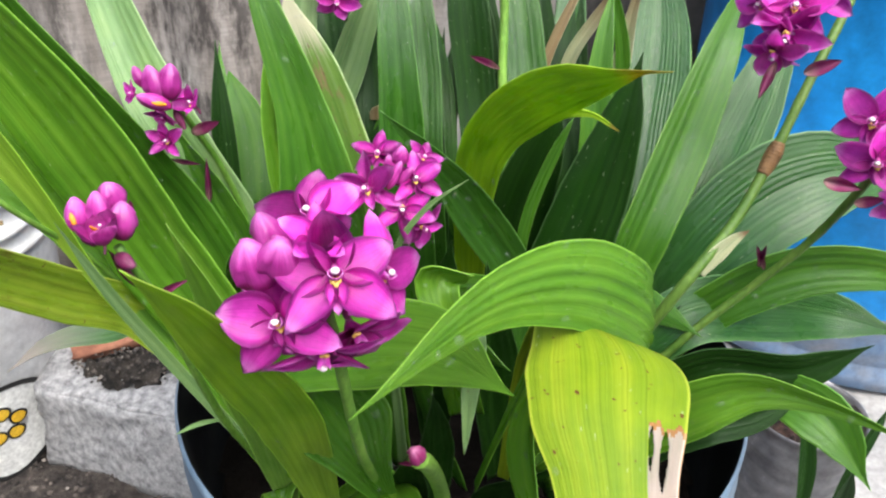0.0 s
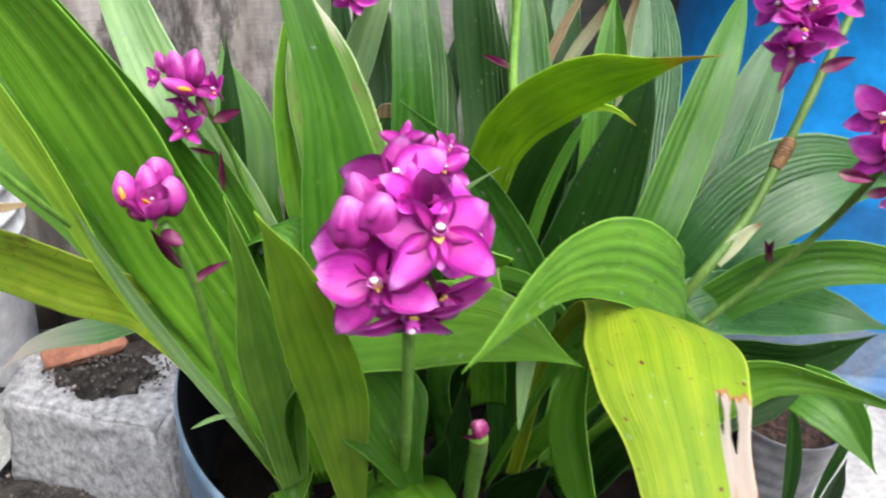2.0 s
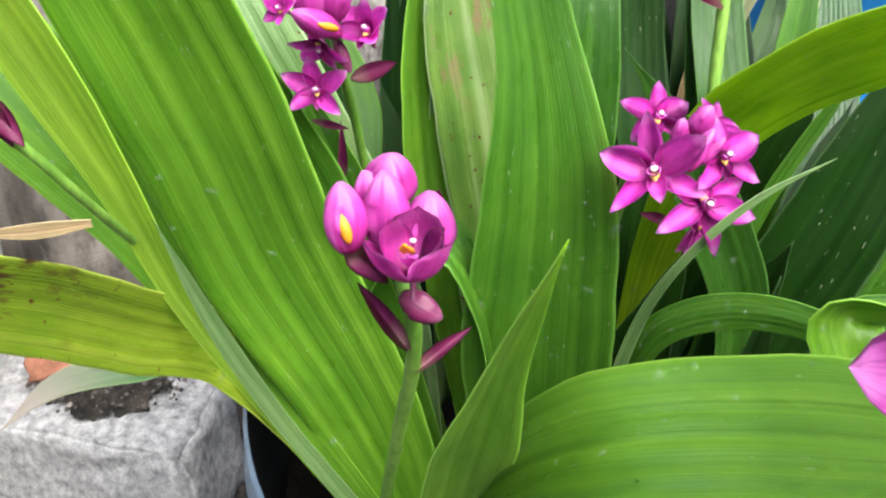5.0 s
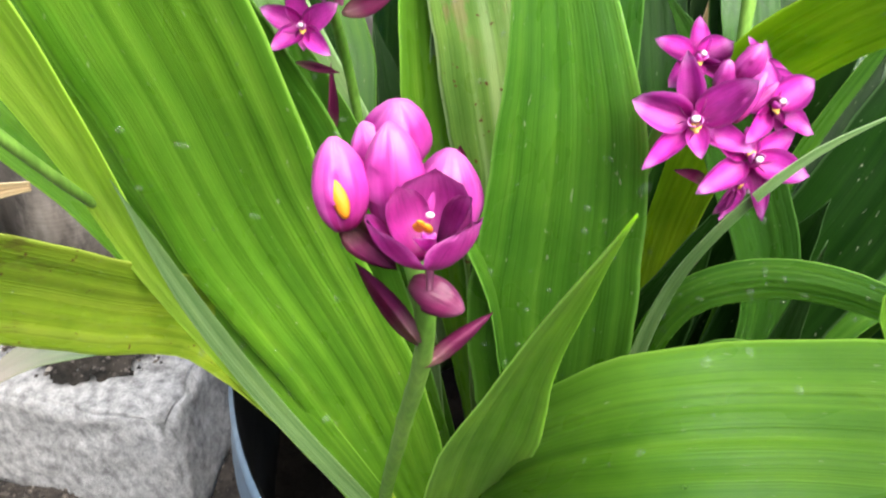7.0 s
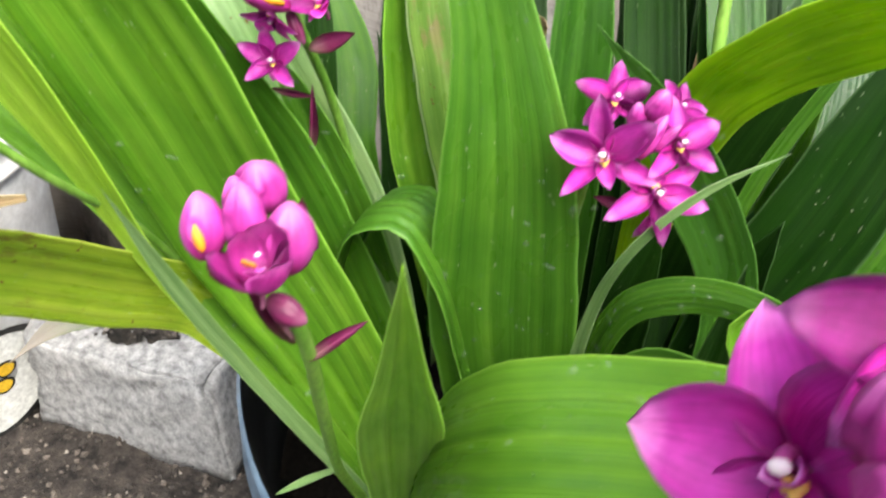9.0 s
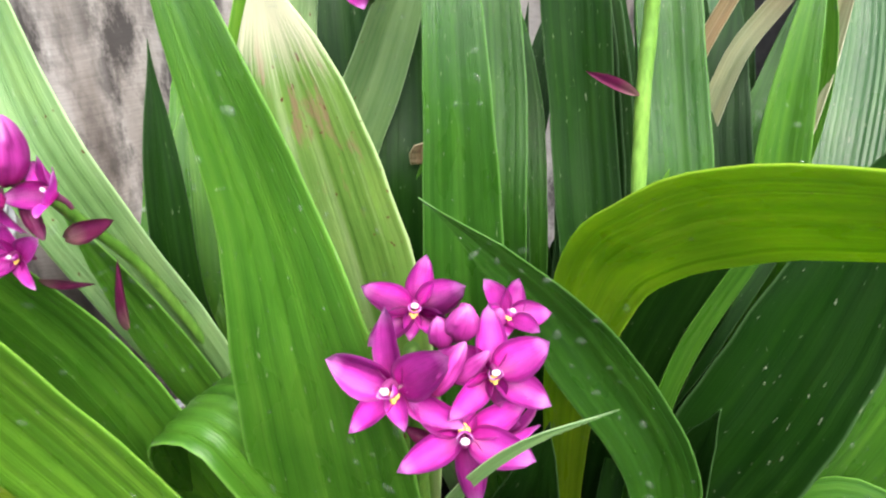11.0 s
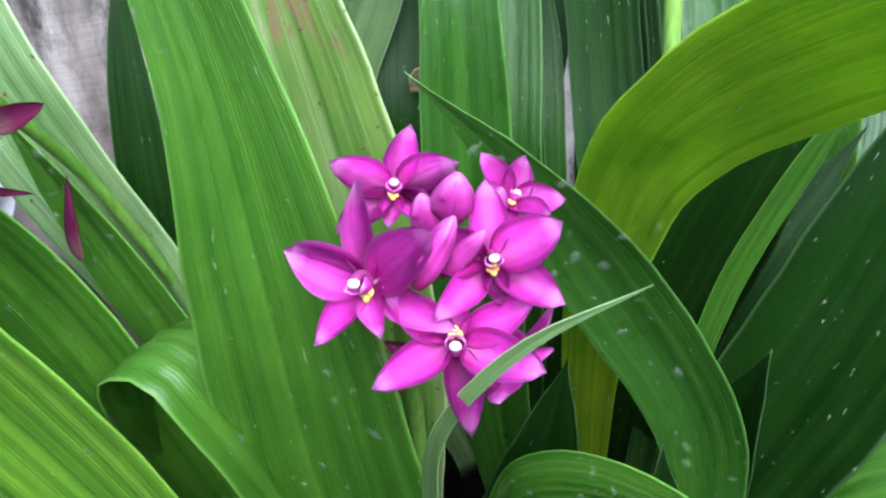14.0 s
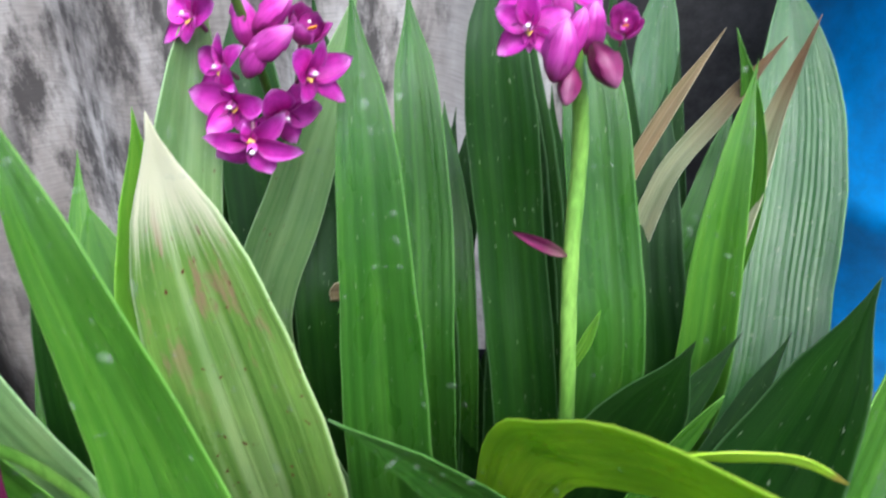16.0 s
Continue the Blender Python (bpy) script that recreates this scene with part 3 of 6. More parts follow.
def sheet_material():
    """Weathered fibre-cement: pale grey with fine cross lines, black algae in the hollows' streaks, rusty stains."""
    m, n, l, p = shader("fibre_cement")
    obj = n.new("ShaderNodeTexCoord").outputs["Object"]
    big = noise_at(n, l, obj, 5.0, 5.0, 0.65, (1.6, 1.0, 0.6))
    algae = noise_at(n, l, obj, 26.0, 6.0, 0.7, (1.3, 1.0, 0.5))
    lines = noise_at(n, l, obj, 1.0, 3.0, 0.6, (40.0, 20.0, 420.0))
    col = ramp(n, l, big, [(0.3, (0.20, 0.175, 0.155)), (0.5, (0.36, 0.33, 0.305)), (0.68, (0.54, 0.51, 0.48))])
    line = ramp(n, l, lines, [(0.35, (0.72, 0.72, 0.72)), (0.6, (1.1, 1.1, 1.1))])
    col = mixed(n, l, 0.5, col, line, "MULTIPLY")
    stain = ramp(n, l, algae, [(0.44, (0, 0, 0)), (0.60, (0.9, 0.9, 0.9))])
    zone = ramp(n, l, noise_at(n, l, obj, 4.0, 3.0, 0.6, (3.4, 1.0, 0.4)), [(0.38, (0, 0, 0)), (0.54, (1, 1, 1))])
    both = mixed(n, l, 1.0, stain, zone, "MULTIPLY")
    col = mixed(n, l, both, col, (0.035, 0.030, 0.028))
    runs = ramp(n, l, noise_at(n, l, obj, 1.0, 4.0, 0.6, (13.0, 1.0, 1.1)), [(0.36, (0.38, 0.34, 0.31)), (0.56, (1, 1, 1))])
    col = mixed(n, l, 0.9, col, runs, "MULTIPLY")
    l.new(col, p.inputs["Base Color"])
    p.inputs["Roughness"].default_value = 0.9
    bumped(n, l, lines, 0.3, 0.001, p)
    return m


CEMENT = sheet_material()


def heightfield(x0, x1, y0, y1, nx, ny, height):
    bm = bmesh.new()
    rows = [[bm.verts.new((x0 + (x1 - x0) * i / nx, y0 + (y1 - y0) * j / ny, 0)) for i in range(nx + 1)] for j in range(ny + 1)]
    for row in rows:
        for v in row:
            v.co.z = height(v.co.x, v.co.y)
    for a, b in zip(rows, rows[1:]):
        for i in range(nx):
            bm.faces.new((a[i], a[i + 1], b[i + 1], b[i]))
    return bm


def rough_ground(x, y):
    near = max(0.0, 1 - max(abs(x + 0.2), abs(y - 0.5)) / 1.2)
    return near * (0.010 * noise.noise((x * 9, y * 9, 0)) + 0.006 * noise.noise((x * 34, y * 34, 2)) + 0.004 * noise.noise((x * 90, y * 90, 4))) - 0.004


bm = heightfield(-1.4, 0.42, -0.3, 0.98, 260, 190, rough_ground)
tagged(part("ground_soil", bm, SOIL), "damp dark brown soil with grit and pebbles", "soil", kind="structure")
bm = heightfield(-30, 30, -30, 30, 12, 12, lambda x, y: -0.03)
tagged(part("ground", bm, SOIL, smooth=False), "bare earth of the yard all round", "ground", kind="structure")

bm = heightfield(0.30, 1.6, -0.2, 1.5, 90, 110, lambda x, y: 0.012 + 0.003 * noise.noise((x * 14, y * 14, 1)) + 0.002 * noise.noise((x * 50, y * 50, 3)))
slab = bmesh.ops.extrude_face_region(bm, geom=bm.faces[:])
bmesh.ops.translate(bm, verts=[v for v in slab["geom"] if isinstance(v, bmesh.types.BMVert)], vec=(0, 0, -0.05))
tagged(part("pavement", bm, PAVING), "pale worn concrete slab under the blue barrel", "pavement", kind="structure")


def corrugated(x0, x1, y, z0, z1, pitch, depth, lean=0.0, phase=0.0):
    bm = bmesh.new()
    nx, nz = int((x1 - x0) / pitch * 16), 8
    layers = []
    for off in (0.0, 0.007):
        layers.append([[bm.verts.new((x0 + (x1 - x0) * i / nx,
                                      y + lean * (z0 + (z1 - z0) * k / nz) + off + depth * math.cos(2 * math.pi * (x0 + (x1 - x0) * i / nx) / pitch + phase),
                                      z0 + (z1 - z0) * k / nz)) for i in range(nx + 1)] for k in range(nz + 1)])
    f, b = layers
    for k in range(nz):
        for i in range(nx):
            bm.faces.new((f[k][i], f[k][i + 1], f[k + 1][i + 1], f[k + 1][i]))
            bm.faces.new((b[k][i + 1], b[k][i], b[k + 1][i], b[k + 1][i + 1]))
    for i in range(nx):
        bm.faces.new((f[nz][i], f[nz][i + 1], b[nz][i + 1], b[nz][i]))
        bm.faces.new((f[0][i + 1], f[0][i], b[0][i], b[0][i + 1]))
    for k in range(nz):
        bm.faces.new((f[k][0], f[k + 1][0], b[k + 1][0], b[k][0]))
        bm.faces.new((f[k + 1][nx], f[k][nx], b[k][nx], b[k + 1][nx]))
    return bm


tagged(part("wall_sheet", corrugated(-1.5, 0.145, WALL_Y, -0.03, 1.25, 0.177, 0.026, 0.02, PHASE), CEMENT), "weathered grey corrugated fibre-cement sheet stained black with algae", "wall", kind="structure")
# added wall: closes the gap in shade colour and blocks sky from behind
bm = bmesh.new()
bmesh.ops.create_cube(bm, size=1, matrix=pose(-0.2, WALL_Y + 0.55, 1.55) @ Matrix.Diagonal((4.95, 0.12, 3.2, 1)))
tagged(part("wall_north", bm, WALLSHADE, smooth=False), "added wall behind the corrugated sheet, shade put into its dark colour", "wall", kind="structure")


def lathe(profile, sides=64, wobble=0.0, seed=0):
    """Turn a profile of (radius, z) about the z axis; wobble dents it like soft plastic."""
    bm = bmesh.new()
    rings = []
    for r, z in profile:
        ring = []
        for k in range(sides):
            a = 2 * math.pi * k / sides
            rr = r * (1 + wobble * noise.noise((math.cos(a) * 1.6, math.sin(a) * 1.6, z * 6 + seed)))
            ring.append(bm.verts.new((rr * math.cos(a), rr * math.sin(a), z)))
        rings.append(ring)
    for a, b in zip(rings, rings[1:]):
        for k in range(sides):
            bm.faces.new((a[k], a[(k + 1) % sides], b[(k + 1) % sides], b[k]))
    return bm


# ---- the planter ----
planter = thing("planter_pot", "large blue-grey plastic pot with a dented rim, full of orchids", "pot", (0.0217, 0.4809, 0))
body = [(0.175, 0.004), (0.185, 0.01), (0.196, 0.09), (0.206, 0.17), (0.213, 0.235), (0.216, 0.262), (0.223, 0.268), (0.2245, 0.285), (0.2215, 0.300), (0.2235, 0.312), (0.2235, 0.3205), (0.2212, 0.3235)]
bm = lathe(body, 96, 0.012, 3)
part("shell", bm, POT, planter)
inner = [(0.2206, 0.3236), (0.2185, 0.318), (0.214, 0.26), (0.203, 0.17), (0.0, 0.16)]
part("lining", lathe(inner, 96, 0.012, 3), POT_INSIDE, planter, "inside of the pot, its shade painted black")
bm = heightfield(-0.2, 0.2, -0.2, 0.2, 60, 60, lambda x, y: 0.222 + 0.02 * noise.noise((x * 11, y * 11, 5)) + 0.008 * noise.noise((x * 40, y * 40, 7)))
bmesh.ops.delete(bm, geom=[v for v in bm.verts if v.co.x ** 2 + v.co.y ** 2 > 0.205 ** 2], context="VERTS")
part("potting_soil", bm, POTSOIL, planter, "potting soil, near-black with the pot's shade in its colour")


def rock(size, seed, rough=0.12, cuts=5):
    bm = bmesh.new()
    bmesh.ops.create_cube(bm, size=1)
    bmesh.ops.subdivide_edges(bm, edges=bm.edges[:], cuts=cuts, use_grid_fill=True)
    for v in bm.verts:
        n1 = noise.noise_vector(v.co * 2.2 + Vector((seed, 0, 0)))
        n2 = noise.noise_vector(v.co * 7 + Vector((0, seed, 0)))
        v.co += n1 * rough * 0.6 + n2 * rough * 0.25
        v.co = Vector((v.co.x * size[0], v.co.y * size[1], v.co.z * size[2]))
    return bm


# ---- broken concrete block, tile shard, soil on it ----
bm = bmesh.new()
low = [(-0.478, 0.664), (-0.262, 0.592), (-0.235, 0.700), (-0.462, 0.745)]
high = [(-0.466, 0.668), (-0.278, 0.606), (-0.250, 0.722), (-0.474, 0.744)]
tops = (0.112, 0.118, 0.132, 0.128)
vb = [bm.verts.new((x, y, -0.012)) for x, y in low]
vt = [bm.verts.new((x, y, z)) for (x, y), z in zip(high, tops)]
bm.faces.new(vb[::-1])
bm.faces.new(vt)
for i in range(4):
    bm.faces.new((vb[i], vb[(i + 1) % 4], vt[(i + 1) % 4], vt[i]))
bmesh.ops.bevel(bm, geom=bm.edges[:], offset=0.0035, segments=2, affect="EDGES")
bmesh.ops.triangulate(bm, faces=bm.faces[:])
bmesh.ops.subdivide_edges(bm, edges=[e for e in bm.edges if e.calc_length() > 0.02], cuts=9, use_grid_fill=True)
for v in bm.verts:
    v.co += 0.005 * noise.noise_vector(v.co * 26) + 0.0035 * noise.noise_vector(v.co * 75) + 0.0018 * noise.noise_vector(v.co * 190)
block = tagged(part("concrete_block", bm, CONCRETE), "broken rough grey concrete block lying on the soil beside the pot", "block")
block.data.update()

def crumbs(x, y):
    d = ((x + 0.352) / 0.062) ** 2 + ((y - 0.690) / 0.034) ** 2
    return 0.1185 + 0.016 * max(0.0, 1 - d) ** 0.5 + 0.014 * noise.noise((x * 60, y * 60, 3)) + 0.009 * noise.noise((x * 150, y * 150, 5)) + 0.03 * (y - 0.66)


bm = heightfield(-0.43, -0.28, 0.645, 0.735, 70, 44, crumbs)
bmesh.ops.delete(bm, geom=[v for v in bm.verts if ((v.co.x + 0.352) / 0.062) ** 2 + ((v.co.y - 0.690) / 0.034) ** 2 > 0.85 + 0.9 * noise.noise(v.co * 45)], context="VERTS")
tagged(part("soil_clump", bm, MOSS), "crumbly black soil spilt over the concrete block", "soil", kind="stuff")
bm = rock((0.085, 0.032, 0.014), 4, 0.16)
shard = tagged(part("tile_shard", bm, BRICK), "broken red clay tile shard on the concrete block", "shard")
shard.matrix_basis = pose(-0.385, 0.712, 0.148, 16, -12, 14)

# ---- white bucket ----
bucket = thing("bucket", "white plastic bucket with a ribbed rim and a peeling round sticker", "bucket", (-0.592, 0.735, 0.0))
prof = [(0.118, 0.0), (0.124, 0.004), (0.140, 0.262), (0.141, 0.272), (0.1465, 0.274), (0.1465, 0.280), (0.1425, 0.283), (0.1425, 0.298), (0.148, 0.301), (0.148, 0.307), (0.1435, 0.310), (0.1435, 0.332), (0.1495, 0.336), (0.1505, 0.344), (0.148, 0.350), (0.1445, 0.350), (0.1425, 0.344), (0.139, 0.262), (0.121, 0.01), (0.0, 0.008)]
part("shell", lathe(prof, 72), WHITE, bucket)
bm = heightfield(-0.14, 0.14, -0.14, 0.14, 40, 40, lambda x, y: 0.29 + 0.012 * noise.noise((x * 20, y * 20, 5)) + 0.006 * noise.noise((x * 60, y * 60, 7)))
bmesh.ops.delete(bm, geom=[v for v in bm.verts if v.co.x ** 2 + v.co.y ** 2 > 0.139 ** 2], context="VERTS")
part("bucket_soil", bm, MOSS, bucket, "black soil filling the bucket")

INK = plain_material("sticker_black", (0.012, 0.012, 0.012), (0.03, 0.03, 0.03), 40.0, 0.5, 0.1, 0.0005)
PAPER = plain_material("sticker_white", (0.62, 0.63, 0.62), (0.76, 0.77, 0.75), 20.0, 0.5, 0.1, 0.0005)
GOLD = plain_material("sticker_yellow", (0.60, 0.36, 0.02), (0.72, 0.46, 0.04), 40.0, 0.5, 0.1, 0.0005)


def patch(cx, cz, rx, rz, out, start=0.0, stop=1.0, count=40, wob=0.04):
    """A flat sticker shape wrapped on the bucket's side: centre angle and height, its two radii, its distance off the side."""
    bm = bmesh.new()
    rings = []
    for u in (start, (start + stop) / 2, stop):
        ring = []
        for k in range(count):
            a = 2 * math.pi * k / count
            w = 1 + wob * math.sin(3 * a + 1) + 0.5 * wob * math.sin(7 * a)
            ang, z = cx + rx * u * w * math.cos(a), cz + rz * u * w * math.sin(a)
            r = 0.124 + (0.140 - 0.124) * (z - 0.004) / 0.258 + out
            ring.append(bm.verts.new((r * math.cos(ang), r * math.sin(ang), z)))
        rings.append(ring)
    for a, b in zip(rings, rings[1:]):
        for k in range(count):
            bm.faces.new((a[k], a[(k + 1) % count], b[(k + 1) % count], b[k]))
    if start < 0.05:
        bm.faces.new(rings[0][::-1])
    return bm


AIM = radians(-46)
sticker = part("sticker", patch(AIM, 0.062, 0.62, 0.068, 0.0012, 0.02), PAPER, bucket, "round white sticker with a black edge")
part("sticker_edge", patch(AIM, 0.062, 0.62, 0.068, 0.002, 0.93, 1.03), INK, sticker)
for k in range(5):
    a = 2 * math.pi * k / 5 + 0.3
    part("sticker_spot", patch(AIM + 0.03 + 0.13 * math.cos(a), 0.072 + 0.018 * math.sin(a), 0.085, 0.0105, 0.0022, 0.03, 1.0, 16), INK, sticker)
    part("sticker_spot", patch(AIM + 0.03 + 0.13 * math.cos(a), 0.072 + 0.018 * math.sin(a), 0.062, 0.0078, 0.003, 0.03, 1.0, 16), GOLD, sticker)

# ---- blue barrel ----
barrel = thing("barrel", "blue plastic barrel with a scuffed foot, standing on concrete", "barrel", BARREL)
prof = [(0.0, 0.0), (0.262, 0.0), (0.272, 0.006), (0.276, 0.03), (0.270, 0.040), (0.270, 0.046)]
part("foot_ring", lathe(prof, 96), BLUE_SCUFFED, barrel)
part("scuffed_band", lathe([(0.270, 0.046), (0.273, 0.06), (0.276, 0.11), (0.277, 0.125)], 96), BLUE_SCUFFED, barrel, "scuffed grey-blue band with mud splashes")
prof = [(0.277, 0.125), (0.281, 0.20), (0.284, 0.29), (0.290, 0.30), (0.290, 0.33), (0.284, 0.34), (0.286, 0.45), (0.286, 0.58), (0.292, 0.59), (0.292, 0.62), (0.286, 0.63), (0.284, 0.80), (0.270, 0.86), (0.262, 0.88), (0.0, 0.88)]
part("shell", lathe(prof, 96), BLUE, barrel)

# ---- clear plastic pot with seedlings ----
CLEAR, cn, cl, cp = shader("plastic_clear_dirty")
cp.inputs["Transmission Weight"].default_value, cp.inputs["IOR"].default_value, cp.inputs["Roughness"].default_value = 0.55, 1.4, 0.3
cl.new(ramp(cn, cl, noise_at(cn, cl, cn.new("ShaderNodeTexCoord").outputs["Object"], 40.0, 5.0), [(0.35, (0.12, 0.12, 0.13)), (0.62, (0.30, 0.30, 0.32)), (0.74, (0.62, 0.62, 0.64))]), cp.inputs["Base Color"])
seedpot = thing("clear_pot", "cloudy clear plastic pot of dark brown soil on the concrete", "pot", (0.396, 0.594, 0.0))
prof = [(0.0, 0.014), (0.072, 0.014), (0.078, 0.018)]
for k in range(7):
    z = 0.03 + 0.018 * k
    prof += [(0.079 + 0.0016 * k, z), (0.0815 + 0.0016 * k, z + 0.004), (0.0815 + 0.0016 * k, z + 0.009), (0.079 + 0.0016 * k, z + 0.013)]
prof += [(0.095, 0.160), (0.0955, 0.164), (0.093, 0.165), (0.0905, 0.160)]
part("shell", lathe([(0.64 * r, z) for r, z in prof], 64), CLEAR, seedpot)
bm = heightfield(-0.058, 0.058, -0.058, 0.058, 44, 44, lambda x, y: 0.148 + 0.008 * noise.noise((x * 40, y * 40, 5)) + 0.005 * noise.noise((x * 110, y * 110, 7)))
bmesh.ops.delete(bm, geom=[v for v in bm.verts if v.co.x ** 2 + v.co.y ** 2 > 0.0565 ** 2], context="VERTS")
part("pot_soil", bm, SEEDSOIL, seedpot, "dark crumbly soil")

# ---- grit and crumbs ----
def grit(name, label, count, seed, place, sizes, material):
    """Many small uneven clods in one mesh; place(rnd) gives x, y, z of each."""
    rnd = random.Random(seed)
    points, faces = [], []
    solid = [(1, 0, 0), (-1, 0, 0), (0, 1, 0), (0, -1, 0), (0, 0, 1), (0, 0, -1)]
    sides = [(0, 2, 4), (2, 1, 4), (1, 3, 4), (3, 0, 4), (2, 0, 5), (1, 2, 5), (3, 1, 5), (0, 3, 5)]
    for _ in range(count):
        at = place(rnd)
        if at is None:
            continue
        r = sizes[0] + (sizes[1] - sizes[0]) * rnd.random() ** 3
        m = Matrix.Translation(at) @ pose(0, 0, 0, rnd.uniform(0, 360), rnd.uniform(0, 360), rnd.uniform(0, 360))
        base = len(points)
        points += [m @ (Vector(v) * r * rnd.uniform(0.6, 1.2)) for v in solid]
        faces += [[base + k for k in f] for f in sides]
    me = bpy.data.meshes.new(name)
    me.from_pydata(points, [], faces)
    me.materials.append(material)
    return tagged(new(name, me), label, "soil", kind="stuff")


GRIT, gn, gl, gp = shader("grit")
island = gn.new("ShaderNodeNewGeometry").outputs["Random Per Island"]
gl.new(ramp(gn, gl, island, [(0.0, (0.012, 0.010, 0.009)), (0.6, (0.075, 0.062, 0.054)), (0.93, (0.12, 0.10, 0.085)), (1.0, (0.30, 0.27, 0.24))]), gp.inputs["Base Color"])
gp.inputs["Roughness"].default_value = 0.9


def on_ground(rnd):
    x, y = rnd.uniform(-0.75, -0.12), rnd.uniform(0.30, 0.72)
    if (x - 0.0217) ** 2 + (y - 0.481) ** 2 < 0.19 ** 2:
        return None
    return x, y, rough_ground(x, y) + 0.001


def on_block(rnd):
    a, d = rnd.uniform(0, 6.283), rnd.random() ** 0.6
    x, y = -0.352 + 0.075 * d * math.cos(a), 0.690 + 0.036 * d * math.sin(a)
    return x, y, 0.127 + 0.018 * max(0.0, 1 - d * d) ** 0.5 + 0.05 * (y - 0.66)


grit("soil_grit", "loose dark grit and crumbs on the damp soil", 5200, 21, on_ground, (0.0010, 0.0050), GRIT)
grit("soil_crumbs", "black crumbs spilt over the concrete block", 420, 22, on_block, (0.0008, 0.0036), GRIT)

# ---- pebbles on the soil ----
rnd = random.Random(11)
spots = [(-0.291, 0.568, 0.011)] + [(rnd.uniform(-0.55, -0.2), rnd.uniform(0.42, 0.66), rnd.uniform(0.002, 0.006)) for _ in range(16)]
for x, y, r in spots:
    if (x - 0.0217) ** 2 + (y - 0.48) ** 2 < 0.24 ** 2 or y > 0.60 + (x + 0.478) * -0.33:
        continue
    bm = rock((2 * r, 1.7 * r, 1.3 * r), rnd.uniform(0, 50), 0.3, 2)
    ob = tagged(part("pebble", bm, PEBBLE), "small pale pebble lying on the damp soil", "pebble", "pebbles on the soil")
    ob.matrix_basis = pose(x, y, r * 0.55 + rough_ground(x, y), 0, 0, rnd.uniform(0, 360))

# ---- unseen walls, added to hold back low sky light ----
SKY_BLOCK = plain_material("sky_block_grey", (0.30, 0.29, 0.27), (0.42, 0.40, 0.38), 3.0, 0.9, 0.3, 0.004)
for name, x, y, sx, sy, h in (("wall_south", 0.0, -2.3, 6.0, 0.15, 1.9), ("wall_west", -2.6, -0.4025, 0.15, 3.64, 2.2), ("wall_east", 2.2, -0.4025, 0.15, 3.64, 1.6)):
    bm = bmesh.new()
    bmesh.ops.create_cube(bm, size=1, matrix=pose(x, y, h / 2 - 0.04) @ Matrix.Diagonal((sx, sy, h, 1)))
    tagged(part(name, bm, SKY_BLOCK, smooth=False), "plain grey wall added out of view to cut low sky light", "wall", kind="structure")


# ---- orchids in the pot ----
orchid = thing("orchid_plant", "ground orchids with pleated green leaves and magenta flowers, potted", "plant", (0.0, 0.0, 0.0))

# front left leaves
leaf(orchid, "light", [(-0.09, 0.39, 0.27, 0.028), (-0.134, 0.4, 0.38, 0.054), (-0.174, 0.4, 0.465, 0.062), (-0.192, 0.388, 0.527, 0.058), (-0.214, 0.375, 0.587, 0.05), (-0.25, 0.355, 0.66, 0.024), (-0.27, 0.345, 0.71, 0.002)], (0.339, -0.94, 0.043), fold=0.12, pleats=7, across_to=(0.954, 0.0, 0.301), drops=20)
leaf(orchid, "young", [(-0.15, 0.385, 0.35, 0.008), (-0.208, 0.385, 0.455, 0.01), (-0.222, 0.375, 0.51, 0.014), (-0.24, 0.365, 0.565, 0.02), (-0.275, 0.35, 0.65, 0.002)], (0.435, -0.897, 0.077), across_to=(0.954, 0.0, 0.301))
leaf(orchid, "light", [(-0.095, 0.376, 0.27, 0.0126), (-0.2276, 0.4177, 0.4661, 0.0298), (-0.2645, 0.4256, 0.5205, 0.0479), (-0.297, 0.4344, 0.558, 0.0361), (-0.3309, 0.4432, 0.5854, 0.0007)], (0.288, -0.87, 0.401), drops=20)
leaf(orchid, "pale", [(-0.095, 0.376, 0.27, 0.0063), (-0.1677, 0.3781, 0.3899, 0.0077), (-0.1933, 0.3671, 0.4565, 0.0068), (-0.2071, 0.3563, 0.5088, 0.0006)], (0.711, -0.644, 0.281))
leaf(orchid, "scorched", [(-0.095, 0.376, 0.27, 0.0126), (-0.1947, 0.4056, 0.41, 0.0308), (-0.2221, 0.3764, 0.4464, 0.0333), (-0.2417, 0.33, 0.4941, 0.0289), (-0.2527, 0.2986, 0.5185, 0.0221), (-0.2666, 0.2814, 0.527, 0.0039)], (0.678, -0.71, 0.191), fold=0.15, drops=6)
leaf(orchid, "drytip", [(-0.11, 0.4, 0.27, 0.0075), (-0.2057, 0.4651, 0.3582, 0.019), (-0.2589, 0.4738, 0.3447, 0.0227), (-0.2958, 0.4534, 0.3458, 0.0123), (-0.3138, 0.4265, 0.3419, 0.0009)], (0.245, -0.449, 0.859))
leaf(orchid, "greyish", [(-0.0980, 0.3600, 0.2800, 0.0120), (-0.1010, 0.3350, 0.3850, 0.0280), (-0.1030, 0.3130, 0.4480, 0.0300), (-0.1040, 0.2850, 0.5100, 0.0120), (-0.1050, 0.2550, 0.5660, 0.0010)], (0.101, -0.935, -0.341), fold=0.35, ridge=0.06)
